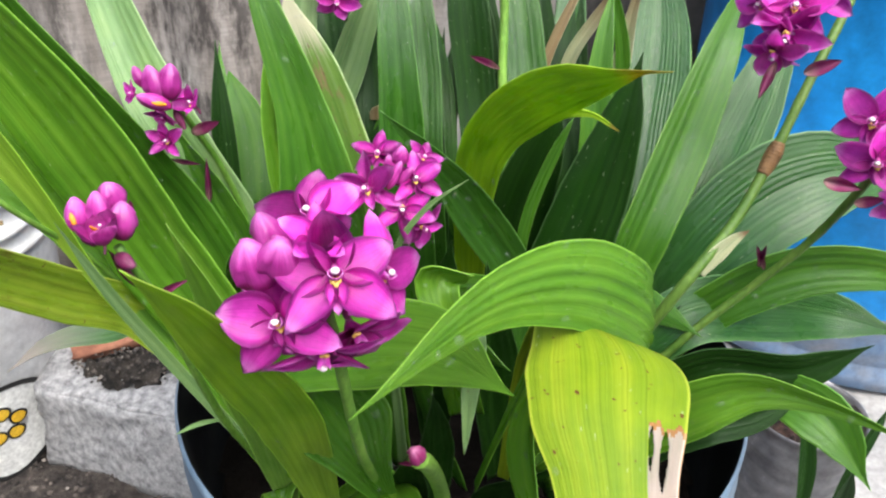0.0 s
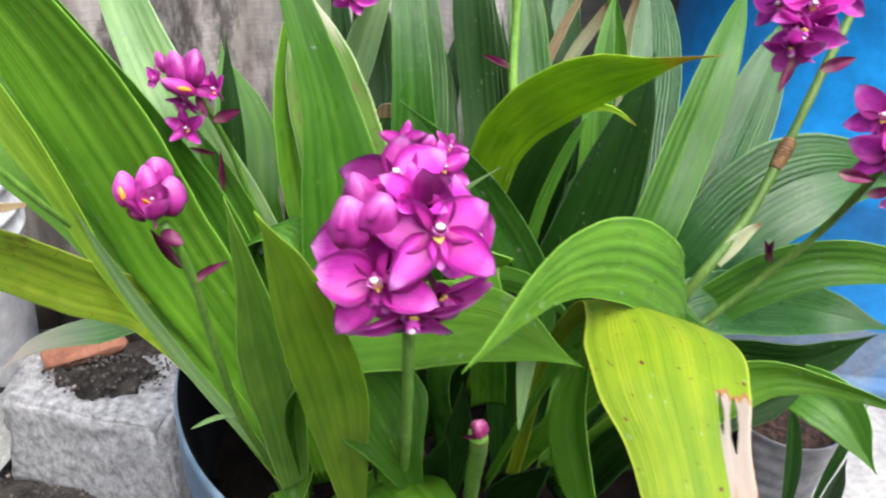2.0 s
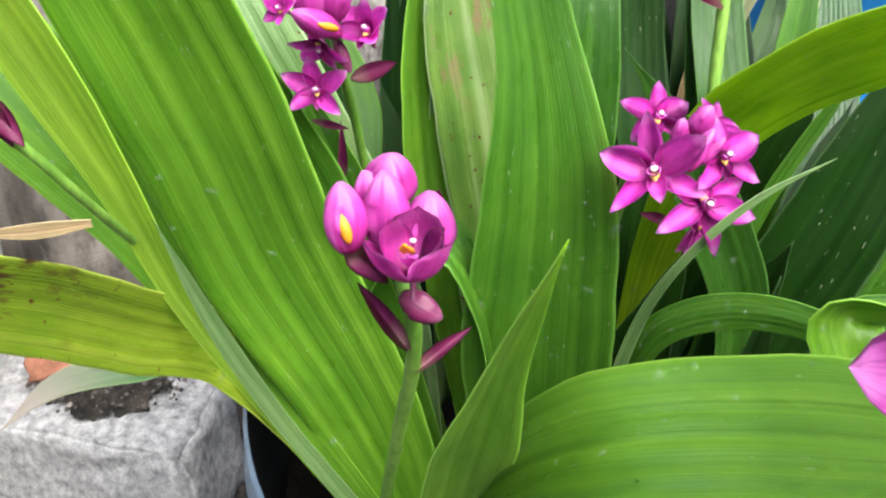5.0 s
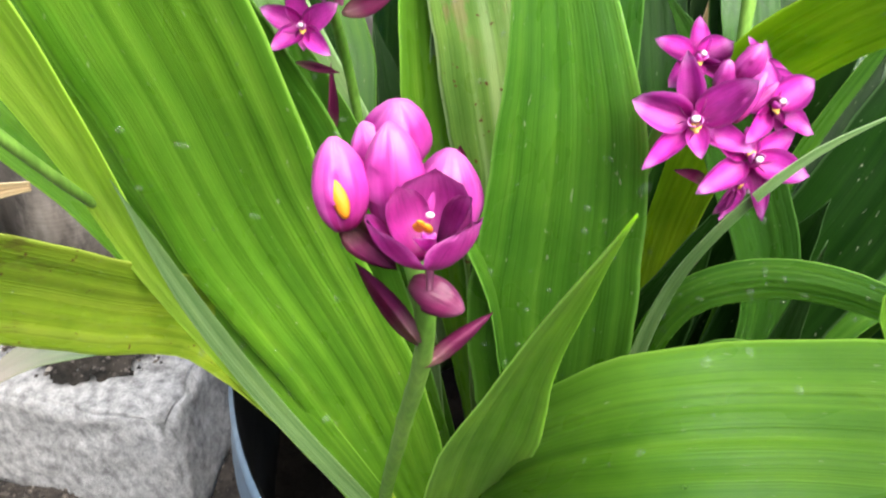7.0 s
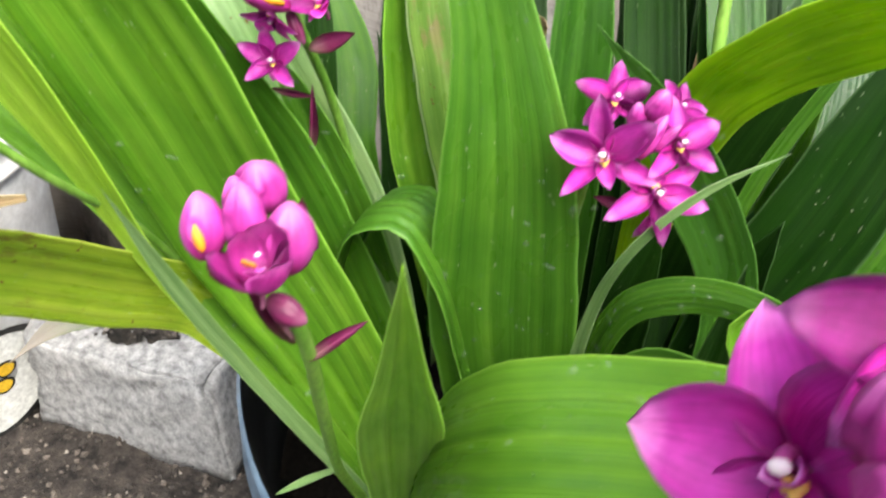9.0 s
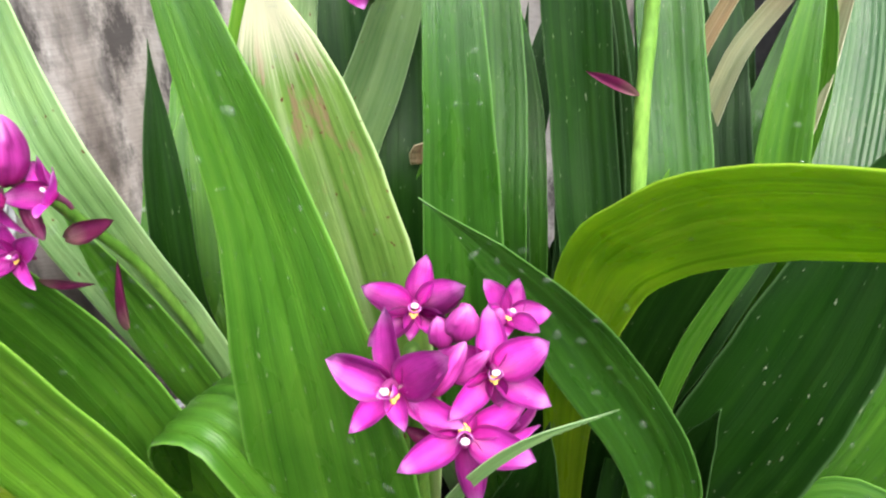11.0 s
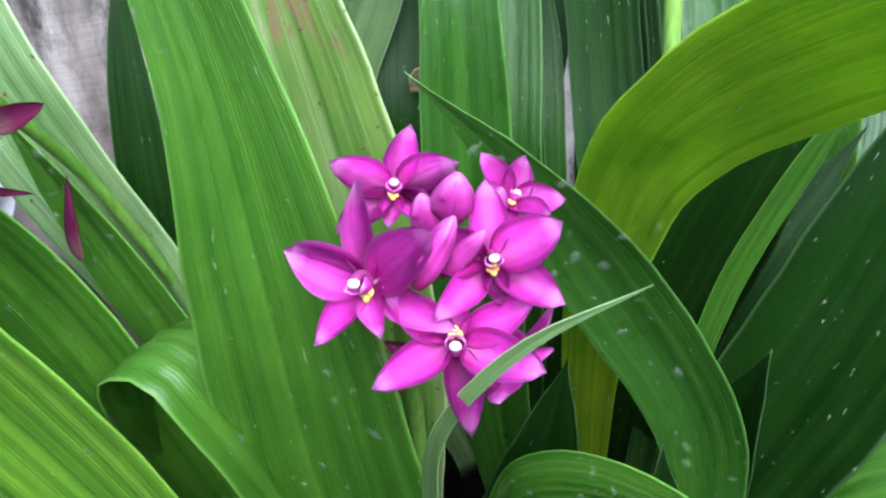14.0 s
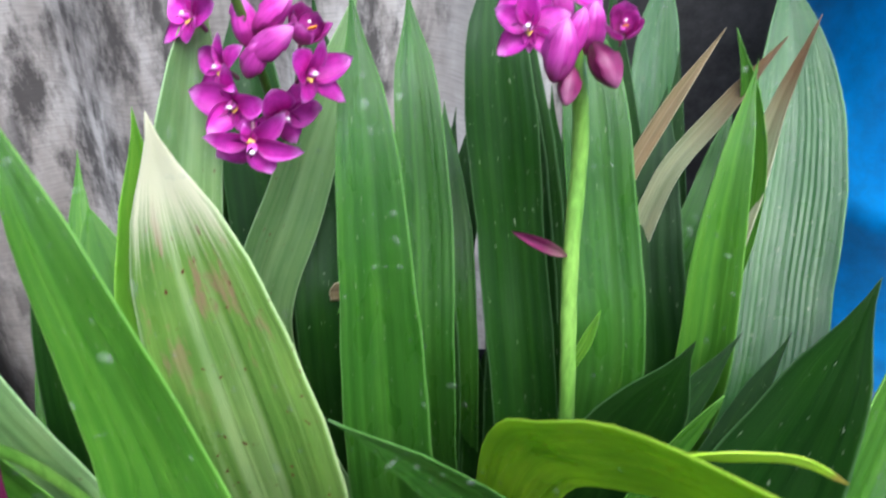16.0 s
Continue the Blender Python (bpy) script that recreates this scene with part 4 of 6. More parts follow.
leaf(orchid, "light", [(-0.0900, 0.3750, 0.2800, 0.0160), (-0.0920, 0.3250, 0.4090, 0.0320), (-0.0720, 0.2880, 0.4740, 0.0470), (-0.0350, 0.2740, 0.4920, 0.0480), (0.0000, 0.2470, 0.5120, 0.0360), (0.0300, 0.2020, 0.5270, 0.0010)], (-0.898, -0.418, 0.137), fold=-0.1, across_to=(0.102, 0.947, 0.305), ridge=0.03, drops=40)
leaf(orchid, "young", [(-0.0564, 0.2868, 0.3601, 0.0126), (-0.0631, 0.2402, 0.4812, 0.0277), (-0.0681, 0.1907, 0.5563, 0.019), (-0.0699, 0.1647, 0.5918, 0.0099), (-0.0729, 0.1458, 0.615, 0.0004)], (0.321, -0.838, -0.442), pleats=7, drops=6)
leaf(orchid, "light", [(-0.05, 0.37, 0.27, 0.02), (-0.043, 0.32, 0.345, 0.038), (-0.03, 0.28, 0.385, 0.045), (-0.01, 0.23, 0.395, 0.03), (0, 0.2, 0.385, 0.003)], (-0.905, 0.099, 0.414), across_to=(0.874, 0.486, 0.0), drops=22)
leaf(orchid, "light", [(-0.095, 0.37, 0.26, 0.019), (-0.105, 0.3588, 0.2919, 0.0264), (-0.0981, 0.3485, 0.3121, 0.0279), (-0.094, 0.3075, 0.3261, 0.0149)], (-0.516, 0.618, 0.593), drops=20)
leaf(orchid, "light", [(-0.08, 0.37, 0.26, 0.019), (-0.0493, 0.3327, 0.3106, 0.0376), (-0.0289, 0.3141, 0.3397, 0.0425), (-0.003, 0.2718, 0.3481, 0.0194)], (-0.842, -0.218, 0.494), drops=22)
leaf(orchid, "green", [(-0.0440, 0.4050, 0.2800, 0.0200), (-0.0680, 0.4040, 0.3950, 0.0400), (-0.0830, 0.4050, 0.4480, 0.0480), (-0.1000, 0.4090, 0.4740, 0.0500), (-0.1190, 0.4170, 0.4660, 0.0480), (-0.1310, 0.4270, 0.4300, 0.0380), (-0.1340, 0.4360, 0.3850, 0.0150)], (0.378, -0.897, 0.23), across_to=(0.30, 0.86, -0.15), fold=-0.08, pleats=7, ridge=0.03, drops=22)
leaf(orchid, "pale", [(-0.1270, 0.3380, 0.3840, 0.0016), (-0.1400, 0.3280, 0.3885, 0.0028), (-0.1514, 0.3229, 0.3857, 0.0008)], (0.188, -0.572, 0.799), label="small withered yellow shoot")
leaf(orchid, "green", [(0, 0.325, 0.29, 0.01), (-0.0263, 0.2782, 0.3907, 0.0140), (-0.0351, 0.2697, 0.4257, 0.0312), (-0.0422, 0.2679, 0.4482, 0.0464), (-0.0513, 0.2684, 0.4641, 0.0400), (-0.06, 0.2699, 0.4738, 0.0184), (-0.0655, 0.2710, 0.4791, 0.001)], (0.429, -0.894, -0.131), pleats=12, ridge=0.03, fold=0.1, drops=22)

# tall leaves in the middle
leaf(orchid, "green", [(-0.033, 0.4, 0.28, 0.04), (-0.058, 0.392, 0.42, 0.067), (-0.067, 0.393, 0.51, 0.05), (-0.076, 0.403, 0.555, 0.032), (-0.095, 0.418, 0.61, 0.017), (-0.112, 0.435, 0.648, 0.001)], (0.414, -0.894, 0.174), fold=0.1, across_to=(0.982, -0.175, -0.065), drops=22)
leaf(orchid, "light", [(-0.055, 0.470, 0.28, 0.024), (-0.083, 0.474, 0.42, 0.044), (-0.097, 0.484, 0.49, 0.046), (-0.104, 0.493, 0.535, 0.034), (-0.106, 0.500, 0.575, 0.016), (-0.106, 0.505, 0.605, 0.001)], (0.35, -0.93, 0.15), fold=0.15, pleats=7, drops=22)
leaf(orchid, "spotted", [(-0.05, 0.44, 0.28, 0.03), (-0.06, 0.455, 0.45, 0.06), (-0.071, 0.465, 0.5, 0.062), (-0.086, 0.481, 0.55, 0.05), (-0.095, 0.492, 0.585, 0.024), (-0.099, 0.497, 0.607, 0.002)], (0.307, -0.929, 0.208), fold=0.1, across_to=(0.975, -0.217, 0.054), drops=26)
leaf(orchid, "pale", [(-0.0200, 0.5300, 0.2800, 0.0238), (-0.0832, 0.5340, 0.4866, 0.0284), (-0.0648, 0.5553, 0.5459, 0.0256), (-0.0481, 0.5749, 0.5933, 0.0160), (-0.0397, 0.5943, 0.6226, 0.0009)], (0.348, -0.918, 0.192), drops=20)
leaf(orchid, "pale", [(-0.0750, 0.5050, 0.2800, 0.0200), (-0.0965, 0.4997, 0.5525, 0.0277), (-0.0930, 0.5240, 0.6026, 0.0209), (-0.0886, 0.5476, 0.6441, 0.0009)], (0.614, -0.769, 0.177), drops=14)
leaf(orchid, "mid", [(0, 0.5, 0.28, 0.0221), (-0.0207, 0.4804, 0.4467, 0.035), (-0.0269, 0.4943, 0.5418, 0.0274), (-0.0322, 0.5176, 0.5962, 0.0186), (-0.0383, 0.5441, 0.6371, 0.0006)], (0.106, -0.985, 0.133), drops=22)
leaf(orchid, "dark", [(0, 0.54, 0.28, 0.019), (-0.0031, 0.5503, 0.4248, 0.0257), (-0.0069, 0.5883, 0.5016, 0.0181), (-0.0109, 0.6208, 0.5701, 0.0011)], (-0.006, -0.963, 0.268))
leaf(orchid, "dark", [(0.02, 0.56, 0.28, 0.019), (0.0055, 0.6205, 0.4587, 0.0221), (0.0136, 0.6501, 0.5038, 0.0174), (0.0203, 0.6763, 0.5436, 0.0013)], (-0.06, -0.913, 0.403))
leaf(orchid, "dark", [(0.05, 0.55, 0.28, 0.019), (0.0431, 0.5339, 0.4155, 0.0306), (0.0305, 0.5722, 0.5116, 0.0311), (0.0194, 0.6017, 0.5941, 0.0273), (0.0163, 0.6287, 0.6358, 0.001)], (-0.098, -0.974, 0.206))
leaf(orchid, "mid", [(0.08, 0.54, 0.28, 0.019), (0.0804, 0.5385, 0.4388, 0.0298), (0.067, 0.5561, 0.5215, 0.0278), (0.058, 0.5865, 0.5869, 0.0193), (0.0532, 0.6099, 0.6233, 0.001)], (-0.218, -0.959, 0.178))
leaf(orchid, "blue", [(0.1, 0.57, 0.28, 0.019), (0.1124, 0.6022, 0.4248, 0.0221), (0.1151, 0.6455, 0.4911, 0.0269), (0.119, 0.6974, 0.5706, 0.0221), (0.124, 0.7235, 0.6104, 0.0013)], (-0.286, -0.861, 0.421), drops=18)
leaf(orchid, "green", [(0.12, 0.56, 0.28, 0.019), (0.1236, 0.5399, 0.4569, 0.025), (0.1234, 0.5583, 0.5218, 0.0211), (0.1272, 0.576, 0.5671, 0.0108), (0.1335, 0.5947, 0.5954, 0.0007)], (-0.413, -0.903, 0.117), drops=14)
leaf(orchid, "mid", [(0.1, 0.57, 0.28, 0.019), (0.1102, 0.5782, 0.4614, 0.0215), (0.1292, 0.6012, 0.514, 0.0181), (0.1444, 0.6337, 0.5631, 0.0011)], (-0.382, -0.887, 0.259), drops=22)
leaf(orchid, "green", [(0.13, 0.58, 0.28, 0.019), (0.2033, 0.609, 0.3936, 0.0431), (0.2057, 0.6527, 0.4789, 0.0421), (0.2072, 0.6899, 0.5359, 0.0356), (0.196, 0.7212, 0.5847, 0.0013)], (-0.278, -0.847, 0.453), drops=22)
leaf(orchid, "dry", [(0.08, 0.57, 0.3, 0.008), (0.0850, 0.598, 0.520, 0.008), (0.1000, 0.600, 0.566, 0.007), (0.1180, 0.600, 0.606, 0.002)], (-0.284, -0.867, 0.41), fold=0.5, wave=0.06)
leaf(orchid, "straw", [(0.095, 0.58, 0.3, 0.010), (0.1060, 0.600, 0.530, 0.011), (0.1260, 0.602, 0.566, 0.009), (0.1480, 0.604, 0.602, 0.003)], (-0.324, -0.826, 0.462), fold=0.4, wave=0.05)
leaf(orchid, "straw", [(0.125, 0.57, 0.3, 0.010), (0.1400, 0.595, 0.450, 0.019), (0.1490, 0.600, 0.530, 0.015), (0.1520, 0.602, 0.568, 0.008), (0.1600, 0.604, 0.612, 0.002)], (-0.347, -0.761, 0.548), fold=0.4)
leaf(orchid, "green", [(0.115, 0.57, 0.3, 0.010), (0.1480, 0.592, 0.470, 0.013), (0.1490, 0.597, 0.530, 0.012), (0.1360, 0.600, 0.578, 0.008), (0.1230, 0.600, 0.606, 0.001)], (-0.35, -0.85, 0.38), drops=10)
leaf(orchid, "light", [(0.0536, 0.5159, 0.4815, 0.0035), (0.0598, 0.5194, 0.4956, 0.0047), (0.0643, 0.5227, 0.5097, 0.0004)], (-0.329, -0.882, 0.338))
leaf(orchid, "mid", [(0.0480, 0.4020, 0.2680, 0.0158), (0.0634, 0.4304, 0.4074, 0.0281), (0.0201, 0.4331, 0.4859, 0.0280), (-0.0119, 0.4268, 0.5275, 0.0116), (-0.0354, 0.4205, 0.5527, 0.0006)], (-0.005, -0.998, 0.063), drops=22)
leaf(orchid, "pale", [(-0.02, 0.38, 0.3, 0.0080), (-0.0262, 0.3690, 0.4538, 0.0045), (-0.0205, 0.3560, 0.4985, 0.0034), (-0.0040, 0.3520, 0.5250, 0.0027), (0.0165, 0.3485, 0.5425, 0.0008)], (-0.406, -0.909, -0.096), drops=0)

# arching leaves
leaf(orchid, "lime", [(0.034, 0.475, 0.28, 0.014), (0.024, 0.464, 0.44, 0.026), (0.027, 0.443, 0.511, 0.033), (0.036, 0.416, 0.544, 0.033), (0.048, 0.396, 0.564, 0.034), (0.066, 0.356, 0.590, 0.027), (0.0790, 0.337, 0.600, 0.013), (0.0855, 0.310, 0.612, 0.0035), (0.0903, 0.2828, 0.6211, 0.0010)], (-0.264, -0.852, -0.453), fold=-0.05, pleats=9, ridge=0.012, across_to=(0.72, -0.30, -0.50), drops=18)
leaf(orchid, "lime", [(0.0500, 0.4160, 0.5430, 0.0030), (0.0600, 0.4110, 0.5525, 0.0085), (0.0710, 0.4075, 0.5570, 0.0075), (0.0870, 0.4062, 0.5572, 0.0036), (0.1047, 0.4064, 0.5469, 0.0010)], (0.226, -0.923, -0.311))
leaf(orchid, "green", [(0.052, 0.445, 0.30, 0.008), (0.062, 0.445, 0.470, 0.008), (0.076, 0.445, 0.517, 0.007), (0.085, 0.445, 0.540, 0.005)], (-0.2, -0.96, 0.2))
leaf(orchid, "light", [(0.06, 0.4, 0.28, 0.02), (0.1, 0.345, 0.42, 0.03), (0.106, 0.292, 0.495, 0.042), (0.068, 0.258, 0.538, 0.04), (0.024, 0.214, 0.562, 0.022), (-0.022, 0.146, 0.569, 0.001)], (-0.05, -0.743, -0.667), ridge=0.05, fold=-0.1, across_to=(0.10, 0.62, 0.78), drops=20)
leaf(orchid, "green", [(0, 0.4, 0.28, 0.015), (-0.0047, 0.3918, 0.432, 0.0149), (0.0166, 0.3742, 0.4587, 0.0163), (0.0414, 0.3495, 0.4684, 0.0137), (0.0634, 0.314, 0.4642, 0.0006)], (-0.835, -0.549, 0.031), fold=-0.15, drops=22)
leaf(orchid, "green", [(0.02, 0.38, 0.28, 0.015), (-0.0074, 0.3671, 0.4005, 0.0224), (0.0072, 0.3606, 0.4249, 0.0257), (0.0292, 0.3414, 0.4334, 0.0175), (0.0434, 0.328, 0.4329, 0.0011)], (-0.756, -0.646, -0.104), fold=-0.15, drops=22)
leaf(orchid, "green", [(0.08, 0.41, 0.28, 0.015), (0.1059, 0.4193, 0.405, 0.0223), (0.1278, 0.4147, 0.424, 0.0254), (0.1511, 0.3956, 0.4245, 0.0154), (0.1705, 0.3787, 0.4197, 0.0007)], (-0.738, -0.579, 0.348), fold=-0.1, drops=22)
leaf(orchid, "green", [(-0.0400, 0.5390, 0.2800, 0.0120), (-0.0420, 0.5400, 0.4200, 0.0160), (-0.0420, 0.5400, 0.5060, 0.0160)], (-0.033, -0.999, 0.004), label='cut green leaf stub with a dried brown end')
leaf(orchid, "dry", [(-0.0420, 0.5390, 0.5000, 0.0170), (-0.0420, 0.5380, 0.5060, 0.0180), (-0.0420, 0.5370, 0.5120, 0.0120)], (-0.043, -0.985, -0.164), label='dried brown end of a cut leaf')
leaf(orchid, "yellow", [(0.05, 0.37, 0.3, 0.008), (0.052, 0.325, 0.44, 0.012), (0.060, 0.275, 0.505, 0.030), (0.0655, 0.245, 0.524, 0.050), (0.0655, 0.222, 0.5285, 0.059), (0.0615, 0.196, 0.527, 0.055), (0.0602, 0.175, 0.521, 0.043), (0.0585, 0.150, 0.511, 0.034), (0.055, 0.125, 0.49, 0.028)], (-0.863, 0.045, 0.503), fold=-0.02, curl=0.26, pleats=36, ridge=0.004, across_to=(0.8, -0.4, 0.02), count=240, drops=10, tear=(0.805, 0.50, ((0.808, 0.850, 0.50, 0.58), (0.812, 0.868, 0.66, 0.80)), ("burnt", "bleached")), label="yellowed leaf with a burnt, bleached split along its edge")
leaf(orchid, "light", [(0.03, 0.36, 0.3, 0.01), (0.0504, 0.2642, 0.4888, 0.0234), (0.0421, 0.2379, 0.4715, 0.0373), (0.0491, 0.2147, 0.4411, 0.0367), (0.0585, 0.2056, 0.416, 0.0149)], (-0.967, 0.012, 0.254), drops=20)
leaf(orchid, "pale", [(0.017, 0.262, 0.512, 0.01), (0.016, 0.24, 0.515, 0.01), (0.013, 0.218, 0.482, 0.001)], (-0.031, -0.561, 0.827))
leaf(orchid, "light", [(0.02, 0.33, 0.4, 0.02), (0.005, 0.292, 0.497, 0.019), (0.0019, 0.3018, 0.5132, 0.0217), (0.0176, 0.2935, 0.519, 0.0132)], (0.015, -0.956, -0.293), drops=20)

# leaves to the right
leaf(orchid, "green", [(0.09, 0.44, 0.28, 0.0263), (0.1358, 0.4321, 0.4583, 0.0339), (0.1646, 0.4672, 0.5168, 0.0358), (0.1897, 0.5005, 0.5721, 0.0245), (0.2178, 0.5489, 0.6139, 0.0012)], (0.026, -0.953, 0.301), drops=22)
leaf(orchid, "blue", [(0.12, 0.5, 0.28, 0.0226), (0.1692, 0.4606, 0.428, 0.0366), (0.2085, 0.4976, 0.4897, 0.0468), (0.2378, 0.5304, 0.5442, 0.0325), (0.2639, 0.5681, 0.5876, 0.0012)], (-0.366, -0.858, 0.361), ridge=0.0085, pleats=17, drops=18)
leaf(orchid, "blue", [(0.1, 0.55, 0.28, 0.0361), (0.1564, 0.5428, 0.4097, 0.0513), (0.1813, 0.6102, 0.4829, 0.0554), (0.1955, 0.6677, 0.5398, 0.0472), (0.1946, 0.7327, 0.6092, 0.0015)], (-0.223, -0.824, 0.521), ridge=0.0085, pleats=17, drops=18)
leaf(orchid, "dark", [(0.05, 0.43, 0.28, 0.03), (0.08, 0.435, 0.4, 0.05), (0.1, 0.437, 0.47, 0.05), (0.115, 0.445, 0.53, 0.032), (0.125, 0.455, 0.58, 0.002)], (-0.558, -0.804, 0.206))
leaf(orchid, "blue", [(0.12, 0.45, 0.28, 0.0226), (0.1864, 0.4458, 0.4422, 0.0587), (0.2357, 0.4595, 0.4845, 0.0691), (0.2815, 0.4668, 0.4967, 0.0499), (0.3381, 0.4715, 0.485, 0.0012)], (-0.355, -0.812, 0.463), ridge=0.0085, pleats=17, drops=18)
leaf(orchid, "green", [(0.12, 0.43, 0.29, 0.0151), (0.1762, 0.4073, 0.417, 0.0301), (0.2253, 0.3971, 0.4583, 0.0336), (0.2717, 0.39, 0.466, 0.026), (0.3247, 0.3899, 0.4463, 0.0011)], (-0.326, -0.926, 0.189), drops=22)
leaf(orchid, "blue", [(0.1, 0.42, 0.29, 0.0226), (0.1617, 0.398, 0.4211, 0.0406), (0.2341, 0.4261, 0.4095, 0.045), (0.292, 0.4398, 0.3935, 0.0305), (0.3323, 0.4193, 0.3929, 0.0013)], (-0.267, -0.756, 0.598), ridge=0.0085, pleats=17, drops=18)
leaf(orchid, "dark", [(0.1, 0.4, 0.29, 0.0151), (0.1734, 0.3665, 0.4074, 0.0283), (0.2168, 0.3497, 0.4182, 0.0271), (0.2539, 0.3421, 0.4444, 0.001)], (-0.391, -0.919, 0.045))
leaf(orchid, "light", [(0.08, 0.38, 0.29, 0.0188), (0.1494, 0.3227, 0.4122, 0.0324), (0.1762, 0.3128, 0.4345, 0.0216), (0.2029, 0.2941, 0.4422, 0.0103), (0.2308, 0.2587, 0.4503, 0.0009)], (-0.677, -0.731, 0.084), drops=20)
leaf(orchid, "dark", [(0.08, 0.38, 0.28, 0.0226), (0.1633, 0.3325, 0.3897, 0.0237), (0.1937, 0.3355, 0.3946, 0.0186), (0.2272, 0.3436, 0.4082, 0.001)], (-0.438, -0.861, 0.259))
leaf(orchid, "green", [(0.1, 0.4, 0.3, 0.0151), (0.2019, 0.3595, 0.3957, 0.0212), (0.2291, 0.3284, 0.4022, 0.0331), (0.2532, 0.2987, 0.3723, 0.001)], (-0.626, -0.557, 0.546), drops=22)
leaf(orchid, "dark", [(0.06, 0.4, 0.28, 0.02), (0.0864, 0.4487, 0.3674, 0.0226), (0.107, 0.4783, 0.4261, 0.0229), (0.1309, 0.5055, 0.4716, 0.0129), (0.1482, 0.5217, 0.5018, 0.0008)], (-0.376, -0.741, 0.556))
leaf(orchid, "dark", [(0.05, 0.42, 0.28, 0.02), (0.0626, 0.488, 0.3761, 0.0199), (0.0866, 0.502, 0.429, 0.021), (0.1156, 0.5208, 0.47, 0.0113), (0.1325, 0.5317, 0.4924, 0.0009)], (-0.304, -0.789, 0.533))
leaf(orchid, "green", [(0.08, 0.38, 0.28, 0.02), (0.0989, 0.4345, 0.3803, 0.0148), (0.1194, 0.4491, 0.4256, 0.016), (0.1432, 0.4632, 0.4514, 0.0008)], (-0.462, -0.719, 0.519), drops=22)

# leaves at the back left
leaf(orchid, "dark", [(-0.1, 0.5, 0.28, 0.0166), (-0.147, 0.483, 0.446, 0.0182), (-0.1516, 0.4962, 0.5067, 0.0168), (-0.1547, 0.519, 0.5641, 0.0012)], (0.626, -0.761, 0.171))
leaf(orchid, "green", [(-0.09, 0.52, 0.28, 0.0207), (-0.1398, 0.5095, 0.4318, 0.0349), (-0.1474, 0.5387, 0.4804, 0.0415), (-0.1616, 0.5666, 0.5269, 0.0131)], (0.283, -0.924, 0.257), drops=22)
leaf(orchid, "pale", [(-0.09, 0.43, 0.28, 0.02), (-0.125, 0.452, 0.43, 0.03), (-0.171, 0.465, 0.512, 0.038), (-0.186, 0.473, 0.537, 0.037), (-0.205, 0.495, 0.565, 0.033), (-0.24, 0.54, 0.63, 0.02), (-0.265, 0.57, 0.69, 0.002)], (0.081, -0.932, 0.353), drops=14)
leaf(orchid, "green", [(-0.1, 0.47, 0.28, 0.0151), (-0.1548, 0.4801, 0.4274, 0.0151), (-0.1688, 0.5021, 0.4551, 0.012), (-0.1832, 0.5388, 0.4853, 0.0009)], (0.306, -0.858, 0.412), drops=22)
leaf(orchid, "green", [(-0.1, 0.49, 0.28, 0.0151), (-0.147, 0.4998, 0.4203, 0.019), (-0.1627, 0.5347, 0.4643, 0.019), (-0.1711, 0.5755, 0.5162, 0.0095), (-0.1744, 0.595, 0.5409, 0.0009)], (0.244, -0.874, 0.421), drops=22)
leaf(orchid, "green", [(-0.085, 0.42, 0.28, 0.02), (-0.13, 0.425, 0.4, 0.04), (-0.16, 0.427, 0.475, 0.042), (-0.185, 0.417, 0.53, 0.036), (-0.22, 0.402, 0.6, 0.02), (-0.245, 0.39, 0.66, 0.002)], (0.271, -0.962, 0.038), across_to=(0.954, 0.0, 0.301), drops=22)
leaf(orchid, "green", [(-0.08, 0.44, 0.28, 0.015), (-0.118, 0.448, 0.4, 0.022), (-0.142, 0.447, 0.47, 0.022), (-0.166, 0.445, 0.53, 0.003)], (0.146, -0.987, 0.07), across_to=(0.954, 0.0, 0.301), drops=22)

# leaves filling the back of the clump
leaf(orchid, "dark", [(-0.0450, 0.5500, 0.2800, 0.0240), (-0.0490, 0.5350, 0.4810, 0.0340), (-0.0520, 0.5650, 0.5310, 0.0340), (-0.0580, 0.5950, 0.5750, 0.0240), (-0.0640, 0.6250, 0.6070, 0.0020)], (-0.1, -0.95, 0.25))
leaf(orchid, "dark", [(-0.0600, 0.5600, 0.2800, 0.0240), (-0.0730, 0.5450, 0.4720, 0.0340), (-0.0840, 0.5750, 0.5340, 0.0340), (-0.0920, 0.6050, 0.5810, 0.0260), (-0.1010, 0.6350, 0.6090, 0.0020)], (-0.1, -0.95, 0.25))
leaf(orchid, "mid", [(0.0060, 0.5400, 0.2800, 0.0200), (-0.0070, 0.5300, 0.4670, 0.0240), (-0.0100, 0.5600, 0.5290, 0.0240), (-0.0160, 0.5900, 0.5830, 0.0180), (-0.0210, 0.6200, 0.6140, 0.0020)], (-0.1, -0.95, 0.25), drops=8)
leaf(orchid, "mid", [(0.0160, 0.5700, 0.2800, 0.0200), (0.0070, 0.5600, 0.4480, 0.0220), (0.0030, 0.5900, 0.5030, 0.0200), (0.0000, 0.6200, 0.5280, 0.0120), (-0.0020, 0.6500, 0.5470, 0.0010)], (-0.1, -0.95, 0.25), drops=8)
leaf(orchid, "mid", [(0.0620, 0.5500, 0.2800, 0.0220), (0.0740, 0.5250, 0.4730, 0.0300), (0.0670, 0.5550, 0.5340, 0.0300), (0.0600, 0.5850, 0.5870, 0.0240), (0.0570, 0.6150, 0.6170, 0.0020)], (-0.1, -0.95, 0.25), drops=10)
